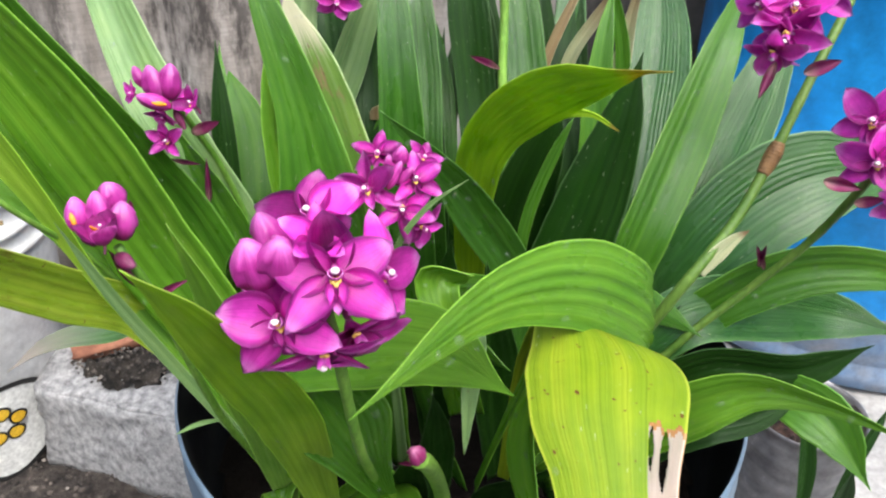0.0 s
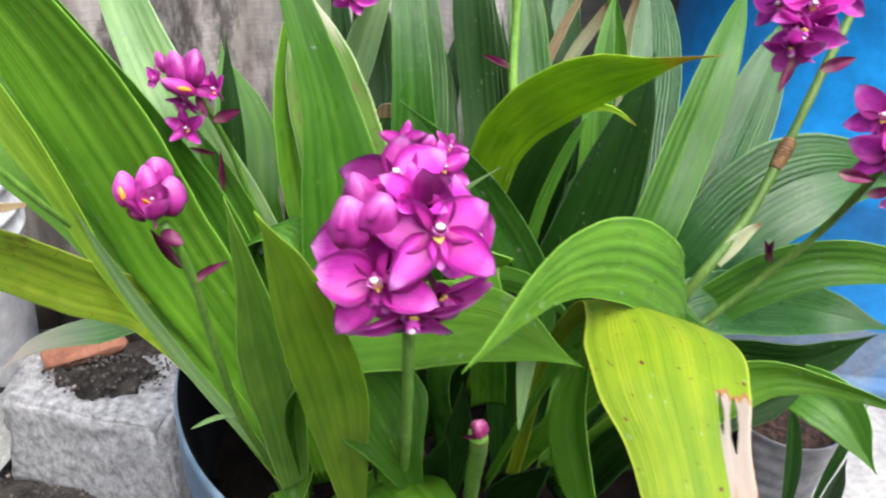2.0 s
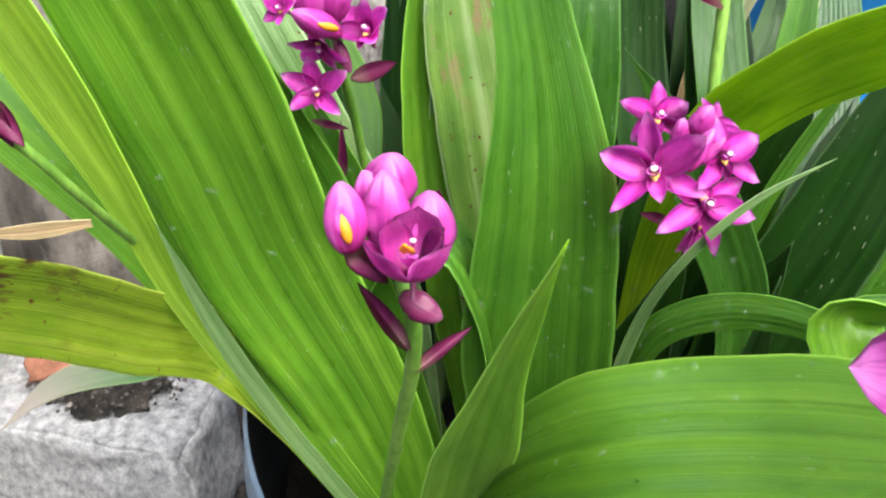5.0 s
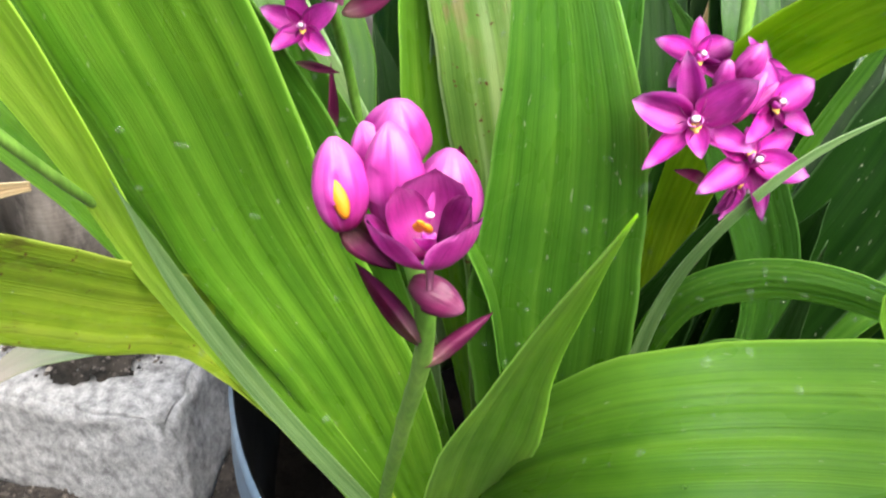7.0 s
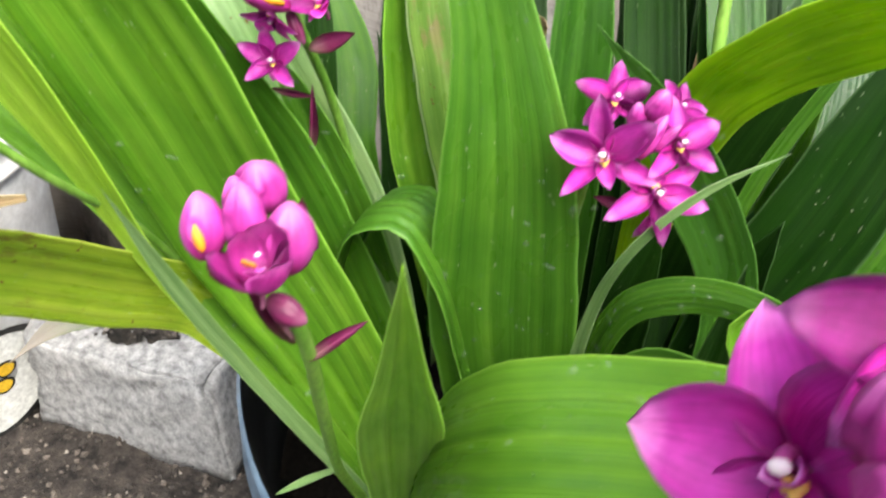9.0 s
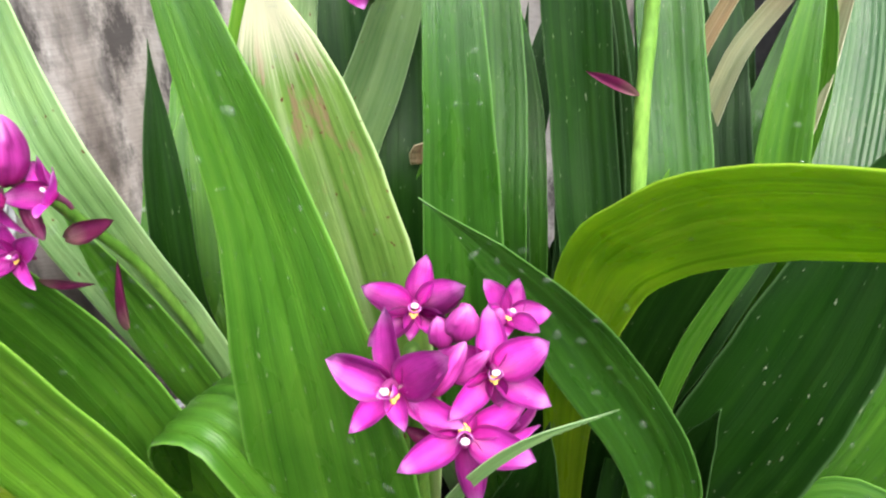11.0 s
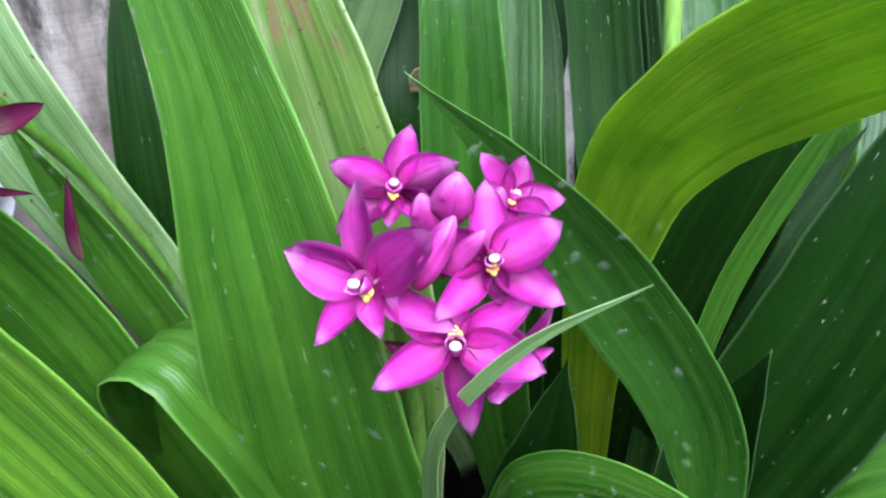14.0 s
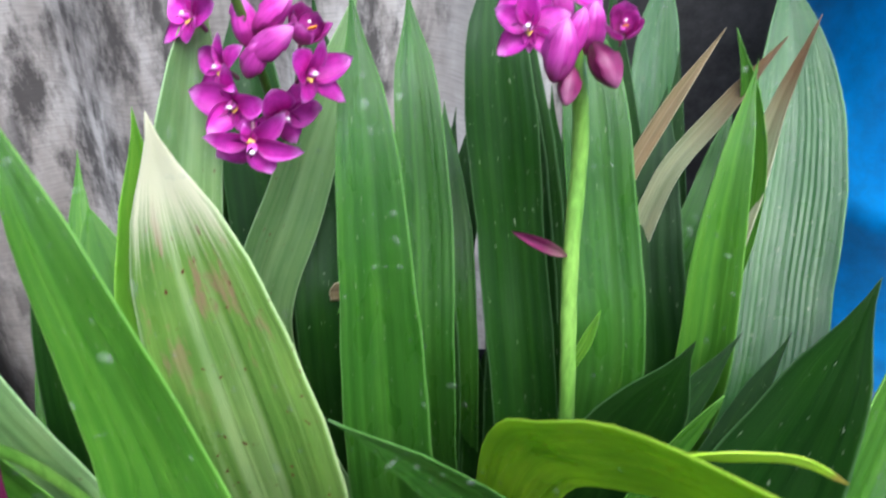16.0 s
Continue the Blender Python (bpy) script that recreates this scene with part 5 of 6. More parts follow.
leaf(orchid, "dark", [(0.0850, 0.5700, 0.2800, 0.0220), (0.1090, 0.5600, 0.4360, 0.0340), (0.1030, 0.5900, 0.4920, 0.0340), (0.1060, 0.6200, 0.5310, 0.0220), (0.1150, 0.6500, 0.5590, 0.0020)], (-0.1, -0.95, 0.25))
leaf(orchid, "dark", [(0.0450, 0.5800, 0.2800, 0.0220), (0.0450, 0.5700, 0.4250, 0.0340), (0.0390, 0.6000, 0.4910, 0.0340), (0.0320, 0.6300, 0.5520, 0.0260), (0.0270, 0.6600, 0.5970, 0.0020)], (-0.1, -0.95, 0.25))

# leaves deep in the clump, shade put into their near-black green
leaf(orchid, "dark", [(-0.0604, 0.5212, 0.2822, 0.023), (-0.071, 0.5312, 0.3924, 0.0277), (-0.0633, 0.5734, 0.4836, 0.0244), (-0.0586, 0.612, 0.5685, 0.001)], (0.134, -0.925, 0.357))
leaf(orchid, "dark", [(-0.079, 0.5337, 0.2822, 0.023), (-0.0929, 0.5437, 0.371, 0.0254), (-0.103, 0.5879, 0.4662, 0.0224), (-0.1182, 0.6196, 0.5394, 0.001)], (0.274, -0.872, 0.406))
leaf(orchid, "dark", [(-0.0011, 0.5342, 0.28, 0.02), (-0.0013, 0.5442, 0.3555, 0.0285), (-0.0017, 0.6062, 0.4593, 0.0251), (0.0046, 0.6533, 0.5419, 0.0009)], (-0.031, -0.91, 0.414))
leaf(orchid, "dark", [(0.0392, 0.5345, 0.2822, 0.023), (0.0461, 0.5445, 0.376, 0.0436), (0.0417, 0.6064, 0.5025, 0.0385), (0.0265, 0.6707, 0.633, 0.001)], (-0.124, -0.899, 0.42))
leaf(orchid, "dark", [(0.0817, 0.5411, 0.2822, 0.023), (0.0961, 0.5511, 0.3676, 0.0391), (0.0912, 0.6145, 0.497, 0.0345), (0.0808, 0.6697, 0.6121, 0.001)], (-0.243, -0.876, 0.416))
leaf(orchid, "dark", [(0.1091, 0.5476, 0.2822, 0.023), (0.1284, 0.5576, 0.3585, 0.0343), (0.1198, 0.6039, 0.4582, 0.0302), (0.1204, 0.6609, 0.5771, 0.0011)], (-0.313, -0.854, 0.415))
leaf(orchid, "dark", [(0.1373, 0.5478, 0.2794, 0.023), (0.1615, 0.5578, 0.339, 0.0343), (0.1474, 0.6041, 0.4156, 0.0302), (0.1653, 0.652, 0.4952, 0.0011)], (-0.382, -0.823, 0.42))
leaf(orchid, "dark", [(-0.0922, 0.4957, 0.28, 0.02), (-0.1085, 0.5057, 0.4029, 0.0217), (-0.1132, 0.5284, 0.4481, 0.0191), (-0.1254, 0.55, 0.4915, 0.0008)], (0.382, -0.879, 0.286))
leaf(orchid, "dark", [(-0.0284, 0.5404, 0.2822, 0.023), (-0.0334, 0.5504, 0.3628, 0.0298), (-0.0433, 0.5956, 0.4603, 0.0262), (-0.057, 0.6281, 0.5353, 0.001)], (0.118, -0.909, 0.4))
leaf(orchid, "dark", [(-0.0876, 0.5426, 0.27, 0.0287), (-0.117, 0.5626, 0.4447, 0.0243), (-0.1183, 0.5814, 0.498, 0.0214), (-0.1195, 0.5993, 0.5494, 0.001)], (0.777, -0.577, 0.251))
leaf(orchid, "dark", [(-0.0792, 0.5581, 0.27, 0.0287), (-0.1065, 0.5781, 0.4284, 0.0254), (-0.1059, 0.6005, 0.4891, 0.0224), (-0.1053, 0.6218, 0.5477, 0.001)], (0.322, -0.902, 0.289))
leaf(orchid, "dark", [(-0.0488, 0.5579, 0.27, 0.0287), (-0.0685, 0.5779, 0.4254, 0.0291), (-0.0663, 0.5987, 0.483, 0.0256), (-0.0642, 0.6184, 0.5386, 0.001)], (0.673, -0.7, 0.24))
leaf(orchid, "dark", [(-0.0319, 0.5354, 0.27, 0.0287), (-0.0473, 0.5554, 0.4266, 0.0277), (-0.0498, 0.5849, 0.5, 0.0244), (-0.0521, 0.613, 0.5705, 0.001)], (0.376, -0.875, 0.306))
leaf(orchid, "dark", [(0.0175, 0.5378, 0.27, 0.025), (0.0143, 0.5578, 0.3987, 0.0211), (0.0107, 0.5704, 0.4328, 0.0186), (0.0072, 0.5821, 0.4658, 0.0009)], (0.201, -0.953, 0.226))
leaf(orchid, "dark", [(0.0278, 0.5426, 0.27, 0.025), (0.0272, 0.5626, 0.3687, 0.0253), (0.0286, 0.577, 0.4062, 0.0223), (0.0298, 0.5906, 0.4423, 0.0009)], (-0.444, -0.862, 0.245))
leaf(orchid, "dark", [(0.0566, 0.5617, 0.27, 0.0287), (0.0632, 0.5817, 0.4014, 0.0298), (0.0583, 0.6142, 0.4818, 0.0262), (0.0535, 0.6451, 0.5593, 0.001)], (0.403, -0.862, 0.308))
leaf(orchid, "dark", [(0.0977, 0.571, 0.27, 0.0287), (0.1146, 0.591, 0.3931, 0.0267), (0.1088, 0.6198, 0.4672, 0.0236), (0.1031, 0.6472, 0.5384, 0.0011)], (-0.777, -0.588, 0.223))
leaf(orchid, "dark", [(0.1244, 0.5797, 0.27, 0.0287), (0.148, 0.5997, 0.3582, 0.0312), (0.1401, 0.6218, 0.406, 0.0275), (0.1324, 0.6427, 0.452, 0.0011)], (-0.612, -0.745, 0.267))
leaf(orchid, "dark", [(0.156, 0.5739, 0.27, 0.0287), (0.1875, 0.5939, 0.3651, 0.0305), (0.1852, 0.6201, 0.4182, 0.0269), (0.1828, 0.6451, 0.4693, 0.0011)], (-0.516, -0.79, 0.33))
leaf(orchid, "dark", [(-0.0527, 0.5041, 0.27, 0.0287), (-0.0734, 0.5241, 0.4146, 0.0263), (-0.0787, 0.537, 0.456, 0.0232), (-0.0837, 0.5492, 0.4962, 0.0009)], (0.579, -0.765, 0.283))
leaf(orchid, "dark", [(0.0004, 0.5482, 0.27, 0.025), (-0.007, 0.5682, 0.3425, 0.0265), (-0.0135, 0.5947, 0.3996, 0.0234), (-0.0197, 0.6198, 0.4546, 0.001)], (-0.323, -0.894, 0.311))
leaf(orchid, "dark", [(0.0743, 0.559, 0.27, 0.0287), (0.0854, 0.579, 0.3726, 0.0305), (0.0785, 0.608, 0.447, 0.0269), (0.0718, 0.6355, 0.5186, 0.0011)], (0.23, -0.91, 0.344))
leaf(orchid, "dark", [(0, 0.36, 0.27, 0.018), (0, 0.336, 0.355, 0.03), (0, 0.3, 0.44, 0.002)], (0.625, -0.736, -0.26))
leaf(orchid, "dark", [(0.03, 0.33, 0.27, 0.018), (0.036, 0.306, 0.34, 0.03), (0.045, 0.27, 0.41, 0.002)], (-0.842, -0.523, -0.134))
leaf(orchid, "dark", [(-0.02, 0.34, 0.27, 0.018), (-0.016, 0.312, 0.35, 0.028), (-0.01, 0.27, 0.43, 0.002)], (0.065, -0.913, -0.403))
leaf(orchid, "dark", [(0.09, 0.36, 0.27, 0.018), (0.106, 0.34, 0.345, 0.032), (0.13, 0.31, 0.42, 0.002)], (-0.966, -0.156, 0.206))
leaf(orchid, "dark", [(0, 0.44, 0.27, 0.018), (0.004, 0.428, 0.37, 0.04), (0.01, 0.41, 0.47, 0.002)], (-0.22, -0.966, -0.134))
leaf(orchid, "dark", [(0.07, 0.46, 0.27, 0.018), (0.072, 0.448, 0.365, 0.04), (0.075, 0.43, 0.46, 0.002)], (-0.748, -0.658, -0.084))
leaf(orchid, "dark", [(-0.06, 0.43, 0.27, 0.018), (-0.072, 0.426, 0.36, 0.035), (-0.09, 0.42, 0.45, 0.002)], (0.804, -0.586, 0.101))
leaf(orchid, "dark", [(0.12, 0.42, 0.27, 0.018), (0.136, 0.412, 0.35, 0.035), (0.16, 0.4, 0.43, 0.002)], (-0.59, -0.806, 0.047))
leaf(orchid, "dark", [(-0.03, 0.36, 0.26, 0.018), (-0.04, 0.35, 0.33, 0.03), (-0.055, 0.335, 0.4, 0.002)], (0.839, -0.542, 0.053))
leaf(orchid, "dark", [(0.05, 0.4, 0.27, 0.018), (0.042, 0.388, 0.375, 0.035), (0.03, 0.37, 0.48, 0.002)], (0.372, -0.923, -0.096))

# magenta clusters and their stalks
stalk(orchid, [(-0.03, 0.34, 0.27), (-0.03, 0.29, 0.38), (-0.032, 0.235, 0.47), (-0.035, 0.205, 0.555), (-0.038, 0.2, 0.585)], 0.0026, 0.0020)
flower(orchid, (-0.0480, 0.2072, 0.5720), (-0.75, -0.46, 0.47), (-0.15, 0.68, 0.72), 0.0245, wide=1.12)
flower(orchid, (-0.0285, 0.1793, 0.5925), (0.14, -0.74, 0.66), (-0.10, 0.45, 0.88), 0.0205, wide=1.15)
flower(orchid, (-0.0450, 0.1790, 0.5770), (-0.12, -0.90, 0.40), (-0.22, 0.45, 0.86), 0.0195, wide=1.15)
flower(orchid, (-0.0400, 0.2070, 0.5960), (-0.01, -0.54, 0.84), (-0.03, 0.38, 0.92), 0.0182, wide=1.15)
flower(orchid, (-0.0345, 0.1840, 0.5625), (0.10, -0.72, -0.68), (0.05, -0.62, -0.75), 0.0200, wide=1.15)
flower(orchid, (-0.0185, 0.2000, 0.5800), (0.80, -0.50, 0.32), (0.15, 0.45, 0.88), 0.0205, wide=1.12)
flower(orchid, (-0.0250, 0.1900, 0.5650), (0.48, -0.81, -0.32), (0.52, -0.43, -0.74), 0.0190, wide=1.12)
bud(orchid, (-0.0530, 0.1850, 0.5925), (-0.1, -0.28, 0.95), (0.29, -0.93, -0.24), 0.0195, 1.50)
bud(orchid, (-0.0500, 0.1956, 0.5950), (-0.35, 0.13, 0.92), (0.22, -0.94, 0.26), 0.0178, 1.30)
bud(orchid, (-0.0450, 0.1825, 0.5965), (0.2, -0.41, 0.89), (-0.06, -0.91, -0.41), 0.0172, 1.50)
flower(orchid, (-0.0345, 0.1880, 0.5985), (0.15, -0.55, 0.82), (-0.10, 0.50, 0.86), 0.0125, 0.64)
stalk(orchid, [(-0.03, 0.43, 0.27), (-0.035, 0.41, 0.42), (-0.035, 0.39, 0.52)], 0.0035, 0.0025)
flower(orchid, (-0.0335, 0.3850, 0.5390), (0.12, -0.71, 0.69), (0.05, 0.70, 0.70), 0.0158, wide=0.85)
flower(orchid, (-0.0365, 0.3685, 0.5260), (-0.40, -0.82, 0.40), (-0.15, 0.50, 0.85), 0.0215, wide=0.72)
flower(orchid, (-0.0120, 0.3705, 0.5310), (0.22, -0.78, 0.58), (-0.20, 0.55, 0.80), 0.0172, wide=0.85)
flower(orchid, (-0.0185, 0.3620, 0.5165), (0.05, -0.78, 0.62), (0.06, -0.62, -0.78), 0.0195, wide=0.76)
flower(orchid, (-0.0085, 0.3880, 0.5350), (0.45, -0.35, 0.82), (0.40, 0.45, 0.80), 0.0125, 0.66)
flower(orchid, (-0.0082, 0.3778, 0.4987), (0.5, -0.85, -0.15), (0.89, -0.29, -0.35), 0.0157)
bud(orchid, (-0.0228, 0.3660, 0.5358), (0.45, 0.24, 0.86), (-0.03, -0.96, 0.28), 0.0172, 0.75)
bud(orchid, (-0.0174, 0.3690, 0.5340), (0.64, 0.07, 0.77), (-0.21, -0.94, 0.26), 0.0139, 0.70)
bud(orchid, (-0.0200, 0.3767, 0.5423), (0.22, -0.25, 0.94), (-0.08, -0.97, -0.24), 0.0136, 1.15)
bud(orchid, (-0.0258, 0.3783, 0.5368), (-0.13, -0.19, 0.97), (0.29, -0.95, -0.14), 0.0123)
bud(orchid, (-0.0118, 0.3849, 0.5351), (0.29, 0, 0.96), (-0.12, -0.99, 0.04), 0.0114, 1.10)
bract(orchid, (-0.0259, 0.3682, 0.5037), (-0.88, 0.23, 0.41), (0.13, -0.72, 0.68), 0.0112)
bract(orchid, (-0.0298, 0.3732, 0.5244), (-0.87, -0.37, 0.32), (0.49, -0.71, 0.5), 0.0095, 0.90)
stalk(orchid, [(-0.1120, 0.3900, 0.2600), (-0.1169, 0.3770, 0.2985), (-0.1270, 0.3380, 0.3833), (-0.1285, 0.3031, 0.4654), (-0.1295, 0.2793, 0.523), (-0.1340, 0.272, 0.545)], 0.0024, 0.0019)
flower(orchid, (-0.1335, 0.2603, 0.5537), (-0.13, 0.13, 0.98), (0.06, 0.59, 0.8), 0.0103, 0.56)
bud(orchid, (-0.1472, 0.2706, 0.5610), (-0.13, 0.36, 0.92), (-0.01, -0.93, 0.36), 0.0146, 1.15, slit=True)
bud(orchid, (-0.1385, 0.2728, 0.5611), (-0.12, 0.19, 0.97), (-0.07, -0.98, 0.18), 0.0180, 1.20)
bud(orchid, (-0.1372, 0.2829, 0.5632), (-0.09, -0.13, 0.99), (-0.07, -0.99, -0.13), 0.0138, 1.50)
bud(orchid, (-0.1408, 0.2812, 0.5600), (-0.37, 0.15, 0.92), (0.05, -0.98, 0.18), 0.0128, 1.20)
bud(orchid, (-0.1300, 0.2725, 0.5575), (0.06, 0.25, 0.96), (-0.2, -0.91, 0.35), 0.0165, 1.30)
bract(orchid, (-0.1270, 0.2760, 0.5520), (0.01, 0.33, 0.95), (-0.2, -0.93, 0.32), 0.0124)
bract(orchid, (-0.1464, 0.2722, 0.5531), (0.69, -0.65, -0.31), (-0.29, -0.65, 0.7), 0.0131, 1.10)
bud(orchid, (-0.1302, 0.2680, 0.5405), (0.80, -0.37, -0.30), (-0.33, -0.7, 0.63), 0.0105, 1.35, dark=True)
bract(orchid, (-0.1308, 0.2780, 0.5200), (-0.62, 0.36, 0.70), (-0.01, -0.79, 0.61), 0.0215, 0.50)
bract(orchid, (-0.1282, 0.2830, 0.5085), (0.74, 0.20, 0.64), (-0.27, -0.72, 0.64), 0.0185, 0.50)
stalk(orchid, [(-0.1070, 0.4500, 0.2700), (-0.1220, 0.4650, 0.4000), (-0.1390, 0.4450, 0.5000), (-0.1490, 0.4218, 0.5450), (-0.1520, 0.4098, 0.5650)], 0.0022, 0.0018)
bud(orchid, (-0.1590, 0.4080, 0.5700), (-0.22, 0.10, 0.97), (0.08, -0.99, 0.09), 0.0205, 1.10)
bud(orchid, (-0.1500, 0.4080, 0.5710), (0.12, 0.16, 0.98), (0.01, -1, 0.09), 0.0205, 1.10)
bud(orchid, (-0.1680, 0.4100, 0.5730), (-0.42, 0.30, 0.86), (0.01, -1, 0.09), 0.0125, 1.10)
bud(orchid, (-0.1560, 0.3950, 0.5640), (-0.80, -0.30, 0.42), (0.29, -0.90, 0.30), 0.0190, 1.00, slit=True)
flower(orchid, (-0.1670, 0.3980, 0.5670), (-0.80, -0.52, 0.30), (0.1, 0.29, 0.95), 0.0100, 0.66)
flower(orchid, (-0.1380, 0.4060, 0.5580), (-0.50, -0.55, 0.67), (0.30, 0.45, 0.84), 0.0140, 0.64)
flower(orchid, (-0.1550, 0.4040, 0.5550), (-0.25, -0.75, -0.60), (0.24, -0.29, -0.93), 0.0125, 0.72)
bud(orchid, (-0.1470, 0.4050, 0.5500), (0.45, -0.35, -0.82), (0.02, -0.95, 0.31), 0.0130, 0.85, dark=True)
flower(orchid, (-0.1560, 0.4060, 0.5360), (-0.20, -0.90, 0.38), (-0.07, 0.35, 0.93), 0.0135, 0.78, wide=0.85)
bract(orchid, (-0.1440, 0.4120, 0.5390), (0.92, 0.20, 0.34), (-0.1, -0.97, 0.23), 0.0185, 0.90)
bract(orchid, (-0.1590, 0.4140, 0.5210), (0.95, 0.10, -0.25), (0.03, -0.93, 0.38), 0.0165, 0.45)
bract(orchid, (-0.1482, 0.4365, 0.4812), (0.10, -0.09, 0.99), (0.25, -0.79, 0.30), 0.0290, 0.34)
stalk(orchid, [(-0.0560, 0.5700, 0.2700), (-0.0650, 0.5900, 0.4300), (-0.0690, 0.5780, 0.5400), (-0.0680, 0.5350, 0.5980), (-0.0722, 0.5064, 0.6568)], 0.0019, 0.0016, STEMDARK)
flower(orchid, (-0.0664, 0.4987, 0.5971), (0.06, -0.95, -0.31), (0.2, -0.41, -0.89), 0.0158)
flower(orchid, (-0.0490, 0.5078, 0.6161), (0.7, -0.65, 0.29), (-0.03, 0.38, 0.93), 0.0147, 0.62)
flower(orchid, (-0.0783, 0.5188, 0.6127), (-0.64, -0.65, 0.42), (-0.03, 0.37, 0.93), 0.0137, 0.80)
flower(orchid, (-0.0742, 0.5124, 0.6035), (-0.24, -0.97, 0.05), (-0.03, 0.41, 0.91), 0.0149, 0.70)
flower(orchid, (-0.0590, 0.5109, 0.6017), (0.56, -0.79, -0.25), (0.31, 0.46, 0.83), 0.0144)
flower(orchid, (-0.0525, 0.5213, 0.6224), (0.41, -0.07, 0.91), (-0.03, 0.34, 0.94), 0.0098, 0.56)
bud(orchid, (-0.0587, 0.5030, 0.6278), (0.78, -0.14, 0.61), (-0.21, -0.98, 0.04), 0.0192, 0.85)
bud(orchid, (-0.0598, 0.5159, 0.6332), (0.71, -0.16, 0.68), (-0.18, -0.98, -0.04), 0.0180, 0.85)
bud(orchid, (-0.0703, 0.5206, 0.6286), (-0.11, -0.06, 0.99), (0.29, -0.96, -0.03), 0.0166)
bud(orchid, (-0.0638, 0.5036, 0.6229), (0.5, -0.26, 0.83), (-0.12, -0.96, -0.23), 0.0150)
bud(orchid, (-0.0596, 0.5287, 0.6403), (0.04, -0.08, 1), (0.19, -0.98, -0.08), 0.0186)
flower(orchid, (-0.0892, 0.5285, 0.6264), (-0.65, -0.56, 0.52), (-0.03, 0.31, 0.95), 0.0144)
flower(orchid, (-0.0732, 0.5339, 0.6438), (-0.11, -0.82, 0.56), (-0.03, 0.24, 0.97), 0.0140)
stalk(orchid, [(0.0560, 0.5000, 0.2800), (0.0540, 0.4900, 0.4000), (0.0492, 0.4916, 0.4810), (0.0441, 0.5033, 0.5451), (0.0424, 0.5157, 0.6009), (0.0330, 0.5050, 0.6350)], 0.0034, 0.0028)
flower(orchid, (0.0214, 0.5100, 0.6329), (-0.36, -0.86, 0.36), (-0.03, 0.31, 0.95), 0.0136)
bud(orchid, (0.0298, 0.4993, 0.6299), (0.08, -0.02, 1), (-0.19, -0.98, -0.01), 0.0194)
bud(orchid, (0.0340, 0.5038, 0.6330), (0.23, -0.08, 0.97), (-0.26, -0.96, -0.02), 0.0181, 0.90)
flower(orchid, (0.0492, 0.5069, 0.6325), (-0.04, -0.36, 0.93), (-0.03, 0.32, 0.95), 0.0076, 0.56)
bud(orchid, (0.0335, 0.4999, 0.6187), (-0.13, -0.78, -0.61), (-0.11, -0.6, 0.79), 0.0139, 1.20, dark=True)
bud(orchid, (0.0449, 0.5035, 0.6241), (0.41, -0.7, -0.59), (-0.38, -0.72, 0.59), 0.0162, 1.20, dark=True)
bud(orchid, (0.0421, 0.5171, 0.6312), (-0.03, -0.04, 1), (-0.19, -0.98, -0.04), 0.0176, 1.10)
bud(orchid, (0.0320, 0.5241, 0.6359), (-0.39, -0.03, 0.92), (-0.01, -1, -0.04), 0.0146)
flower(orchid, (0.0358, 0.5288, 0.6427), (-0.16, -0.81, 0.56), (-0.03, 0.25, 0.97), 0.0138)
flower(orchid, (0.0229, 0.5278, 0.6410), (-0.56, -0.65, 0.51), (-0.03, 0.26, 0.97), 0.0138)
bract(orchid, (0.0419, 0.5021, 0.5520), (-0.92, 0.30, 0.26), (-0.17, -0.79, 0.59), 0.0225, 0.50)
stalk(orchid, [(0.09, 0.42, 0.28), (0.1400, 0.3550, 0.4730), (0.1690, 0.3720, 0.5080), (0.1870, 0.3870, 0.5390), (0.2060, 0.4040, 0.5820), (0.2230, 0.4210, 0.6130), (0.2340, 0.4334, 0.6353)], 0.0034, 0.0023, STEMDARK)
part("stalk_node", tube([(0.1830, 0.3835, 0.5320), (0.1862, 0.3863, 0.5375), (0.1893, 0.3888, 0.5440), (0.1912, 0.3906, 0.5485)], [0.0031, 0.0041, 0.0042, 0.0030], 10, 0.3), STEMNODE, orchid, "brown swollen node of a flower stalk")
leaf(orchid, "straw", [(0.1490, 0.3560, 0.4830, 0.0060), (0.1580, 0.3600, 0.4930, 0.0085), (0.1690, 0.3640, 0.5020, 0.0050), (0.1760, 0.3660, 0.5055, 0.0008)], (-0.3, -0.9, 0.3), label="dry ochre sheath on a flower stalk")
flower(orchid, (0.1735, 0.3762, 0.6126), (-0.48, -0.82, -0.31), (0.02, -0.26, -0.97), 0.0202)
flower(orchid, (0.1753, 0.3787, 0.6257), (-0.41, -0.89, 0.2), (0.14, 0.15, 0.98), 0.0215)
flower(orchid, (0.1701, 0.3764, 0.6040), (-0.5, -0.58, -0.64), (0.33, -0.39, -0.86), 0.0176)
flower(orchid, (0.1876, 0.3816, 0.6307), (-0.1, -0.92, 0.38), (-0.02, 0.21, 0.98), 0.0200)
flower(orchid, (0.1640, 0.3880, 0.6233), (-0.79, -0.6, 0.12), (-0.02, 0.23, 0.97), 0.0205)
bract(orchid, (0.1846, 0.3707, 0.5944), (0.75, -0.42, 0.5), (-0.57, -0.8, 0.18), 0.0176)
bract(orchid, (0.1703, 0.3734, 0.5991), (-0.36, -0.3, -0.88), (-0.34, -0.84, 0.42), 0.0205, 0.60)
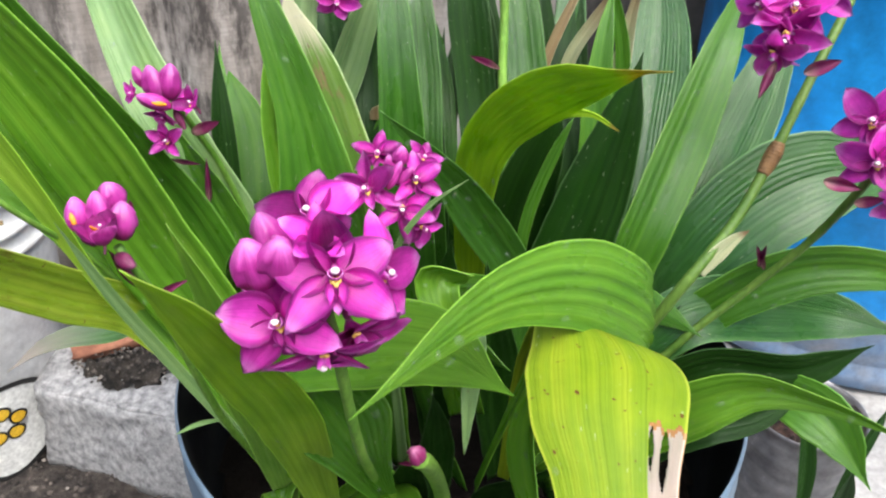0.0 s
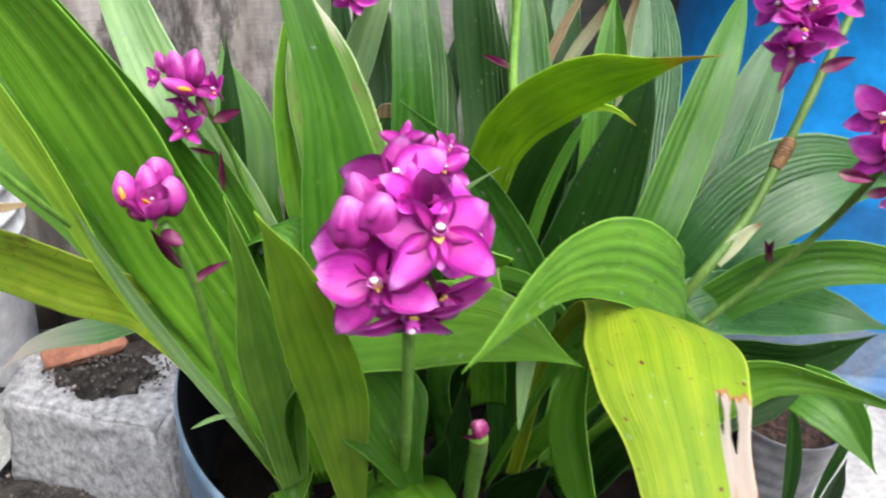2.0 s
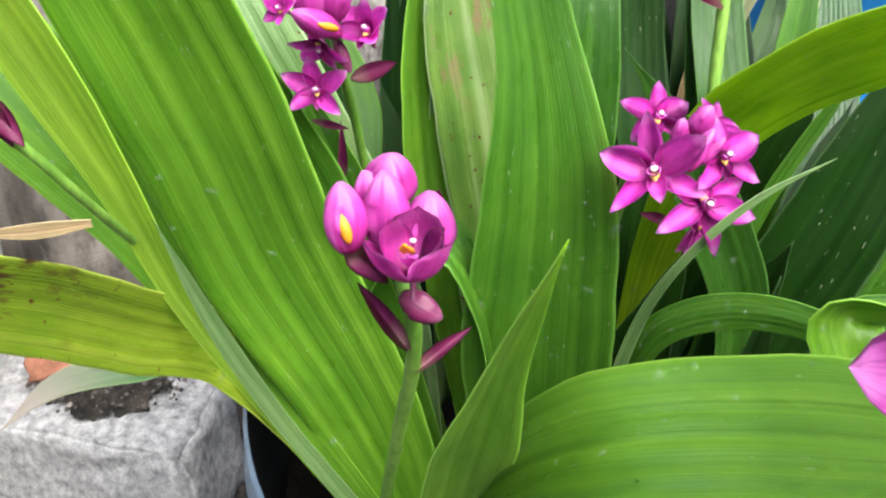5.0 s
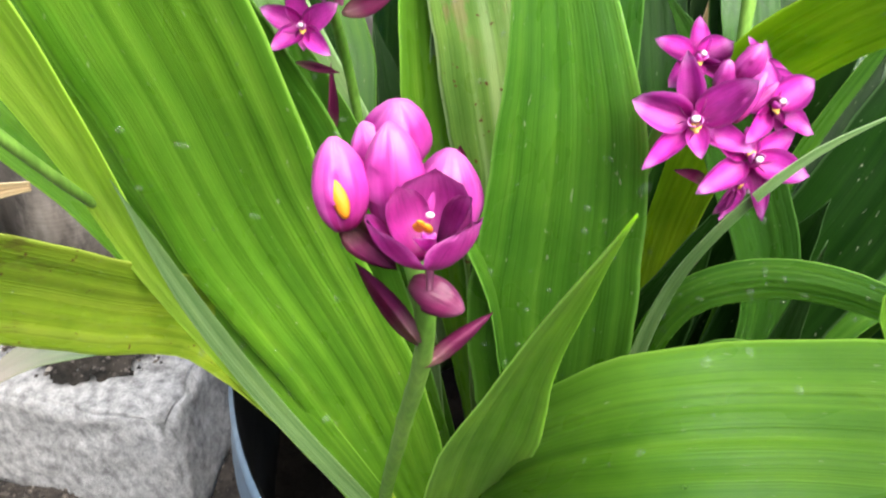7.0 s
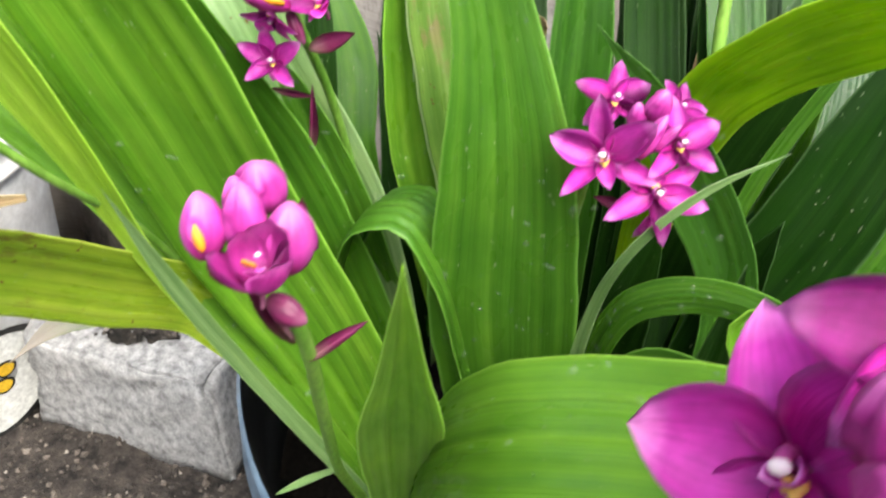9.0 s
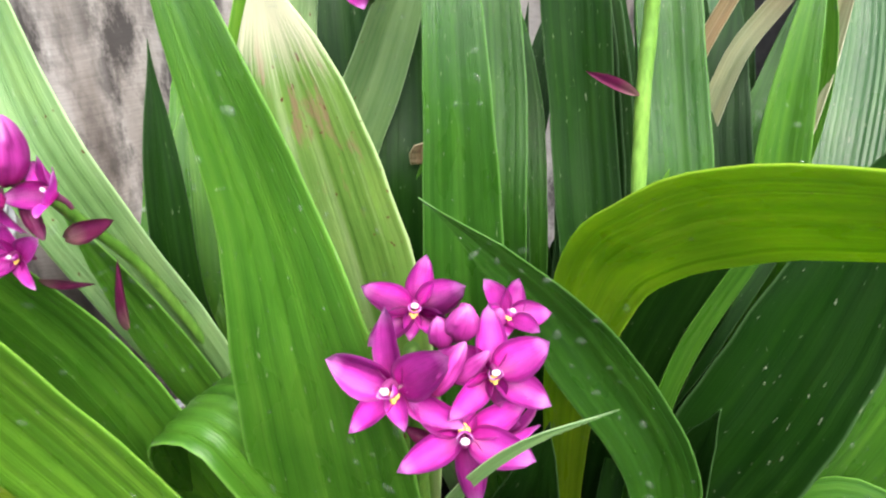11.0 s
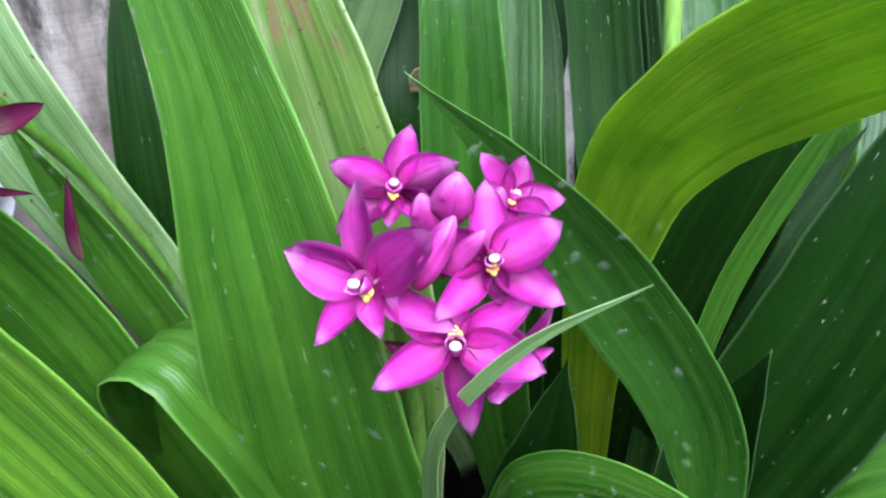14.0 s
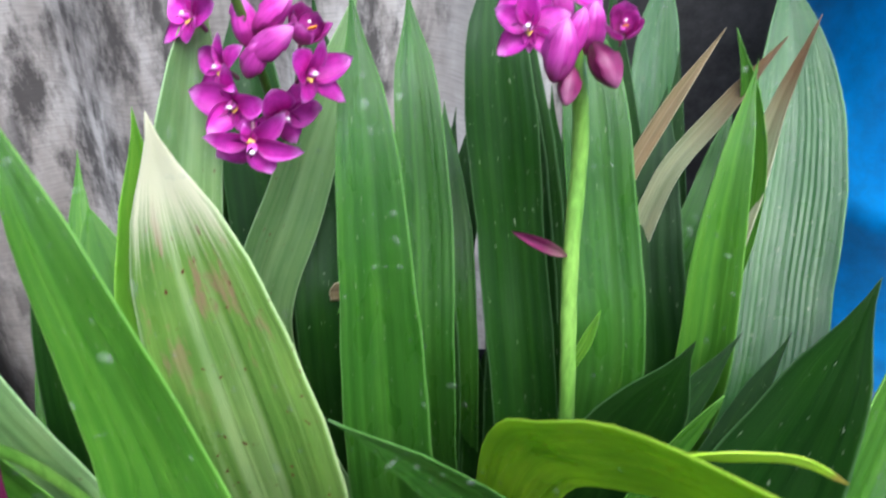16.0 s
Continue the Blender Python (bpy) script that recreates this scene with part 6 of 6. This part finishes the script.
stalk(orchid, [(0.0900, 0.3900, 0.2900), (0.1600, 0.3860, 0.4116), (0.1960, 0.3850, 0.4560), (0.2170, 0.3760, 0.4930), (0.2290, 0.3604, 0.5400), (0.2557, 0.3775, 0.5724)], 0.0028, 0.0022, STEMDARK)
flower(orchid, (0.2206, 0.3572, 0.5736), (-0.69, -0.61, 0.39), (0.27, 0.18, 0.95), 0.0223)
flower(orchid, (0.2195, 0.3420, 0.5589), (-0.55, -0.82, 0.14), (-0.03, 0.39, 0.92), 0.0211)
flower(orchid, (0.2385, 0.3463, 0.5673), (-0.36, -0.79, 0.49), (-0.18, 0.45, 0.87), 0.0226)
flower(orchid, (0.2398, 0.3381, 0.5417), (-0.26, -0.93, -0.28), (0.18, -0.51, -0.84), 0.0200)
flower(orchid, (0.2518, 0.3620, 0.5840), (-0.2, -0.64, 0.74), (-0.04, 0.32, 0.95), 0.0229)
flower(orchid, (0.2523, 0.3387, 0.5550), (-0.05, -0.91, 0.4), (-0.03, 0.41, 0.91), 0.0226)
bract(orchid, (0.1987, 0.3483, 0.5454), (0.78, -0.62, 0.03), (-0.59, -0.73, 0.36), 0.0174)
bract(orchid, (0.2144, 0.3421, 0.5355), (0.77, -0.46, 0.45), (-0.61, -0.73, 0.3), 0.0145)
bract(orchid, (0.2016, 0.3878, 0.4660), (-0.33, 0.43, 0.84), (-0.34, -0.88, 0.32), 0.0164, 0.60)
bract(orchid, (0.1978, 0.3887, 0.4673), (0.22, 0.23, 0.95), (-0.43, -0.85, 0.3), 0.0150, 0.60)
stalk(orchid, [(-0.1, 0.4, 0.27), (-0.2131, 0.4056, 0.4489), (-0.2266, 0.3544, 0.5169), (-0.2373, 0.3416, 0.5422), (-0.2452, 0.3413, 0.55)], 0.0017, 0.0015)
bud(orchid, (-0.2454, 0.3327, 0.5565), (-0.83, -0.55, 0.01), (0.52, -0.78, 0.36), 0.0150, 1.05)
bud(orchid, (-0.2575, 0.3427, 0.5572), (-0.87, -0.37, 0.33), (0.47, -0.83, 0.31), 0.0198, 0.95)
bud(orchid, (-0.2544, 0.3495, 0.5593), (-0.88, -0.23, 0.41), (0.38, -0.87, 0.33), 0.0177, 0.85)
bud(orchid, (-0.2558, 0.3404, 0.5498), (-0.92, -0.31, 0.25), (0.39, -0.85, 0.36), 0.0224, 0.95, dark=True)
bract(orchid, (-0.2435, 0.3407, 0.5565), (0.55, -0.11, -0.83), (0.35, -0.87, 0.35), 0.0179, 0.90)
bract(orchid, (-0.2416, 0.3398, 0.5554), (0.38, -0.21, -0.9), (0.35, -0.87, 0.35), 0.0151, 0.80)
leaf(orchid, "dry", [(-0.2162, 0.3281, 0.5240, 0.0020), (-0.2300, 0.3240, 0.5235, 0.0042), (-0.2438, 0.3197, 0.5245, 0.0008)], (0.26, -0.84, 0.47), label="thin withered brown bract")
stalk(orchid, [(0.014, 0.33, 0.27), (0.0058, 0.2739, 0.3919), (-0.0020, 0.2220, 0.4720), (-0.0058, 0.2060, 0.4920)], 0.0042, 0.0036)
bud(orchid, (-0.0059, 0.2030, 0.4970), (-0.25, -0.35, 0.90), (0.21, -0.94, 0.26), 0.0110, 1.45, dark=True)
bract(orchid, (-0.0059, 0.2040, 0.4920), (-0.80, -0.45, 0.40), (0.02, -0.71, 0.7), 0.0100, 0.50)

# leaf under the arching lime leaf, its shade put into its dark colour
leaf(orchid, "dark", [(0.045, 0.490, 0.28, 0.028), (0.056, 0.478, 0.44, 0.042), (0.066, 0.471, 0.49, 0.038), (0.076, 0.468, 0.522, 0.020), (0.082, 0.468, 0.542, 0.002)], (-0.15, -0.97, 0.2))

# ---- young shoots beside the clear pot ----
shoots = thing("young_plant", "young plant with narrow dark green upright leaves beside the clear pot", "plant", (0.372, 0.470, 0.0))
for x, y, lean_x, lean_y, tall, wide in ((-0.045, -0.055, -0.012, -0.02, 0.15, 0.020), (-0.010, -0.045, 0.030, -0.03, 0.12, 0.016), (0.030, -0.030, 0.050, -0.01, 0.10, 0.014), (-0.030, 0.000, -0.020, 0.02, 0.13, 0.016), (0.020, 0.030, 0.040, 0.03, 0.09, 0.012)):
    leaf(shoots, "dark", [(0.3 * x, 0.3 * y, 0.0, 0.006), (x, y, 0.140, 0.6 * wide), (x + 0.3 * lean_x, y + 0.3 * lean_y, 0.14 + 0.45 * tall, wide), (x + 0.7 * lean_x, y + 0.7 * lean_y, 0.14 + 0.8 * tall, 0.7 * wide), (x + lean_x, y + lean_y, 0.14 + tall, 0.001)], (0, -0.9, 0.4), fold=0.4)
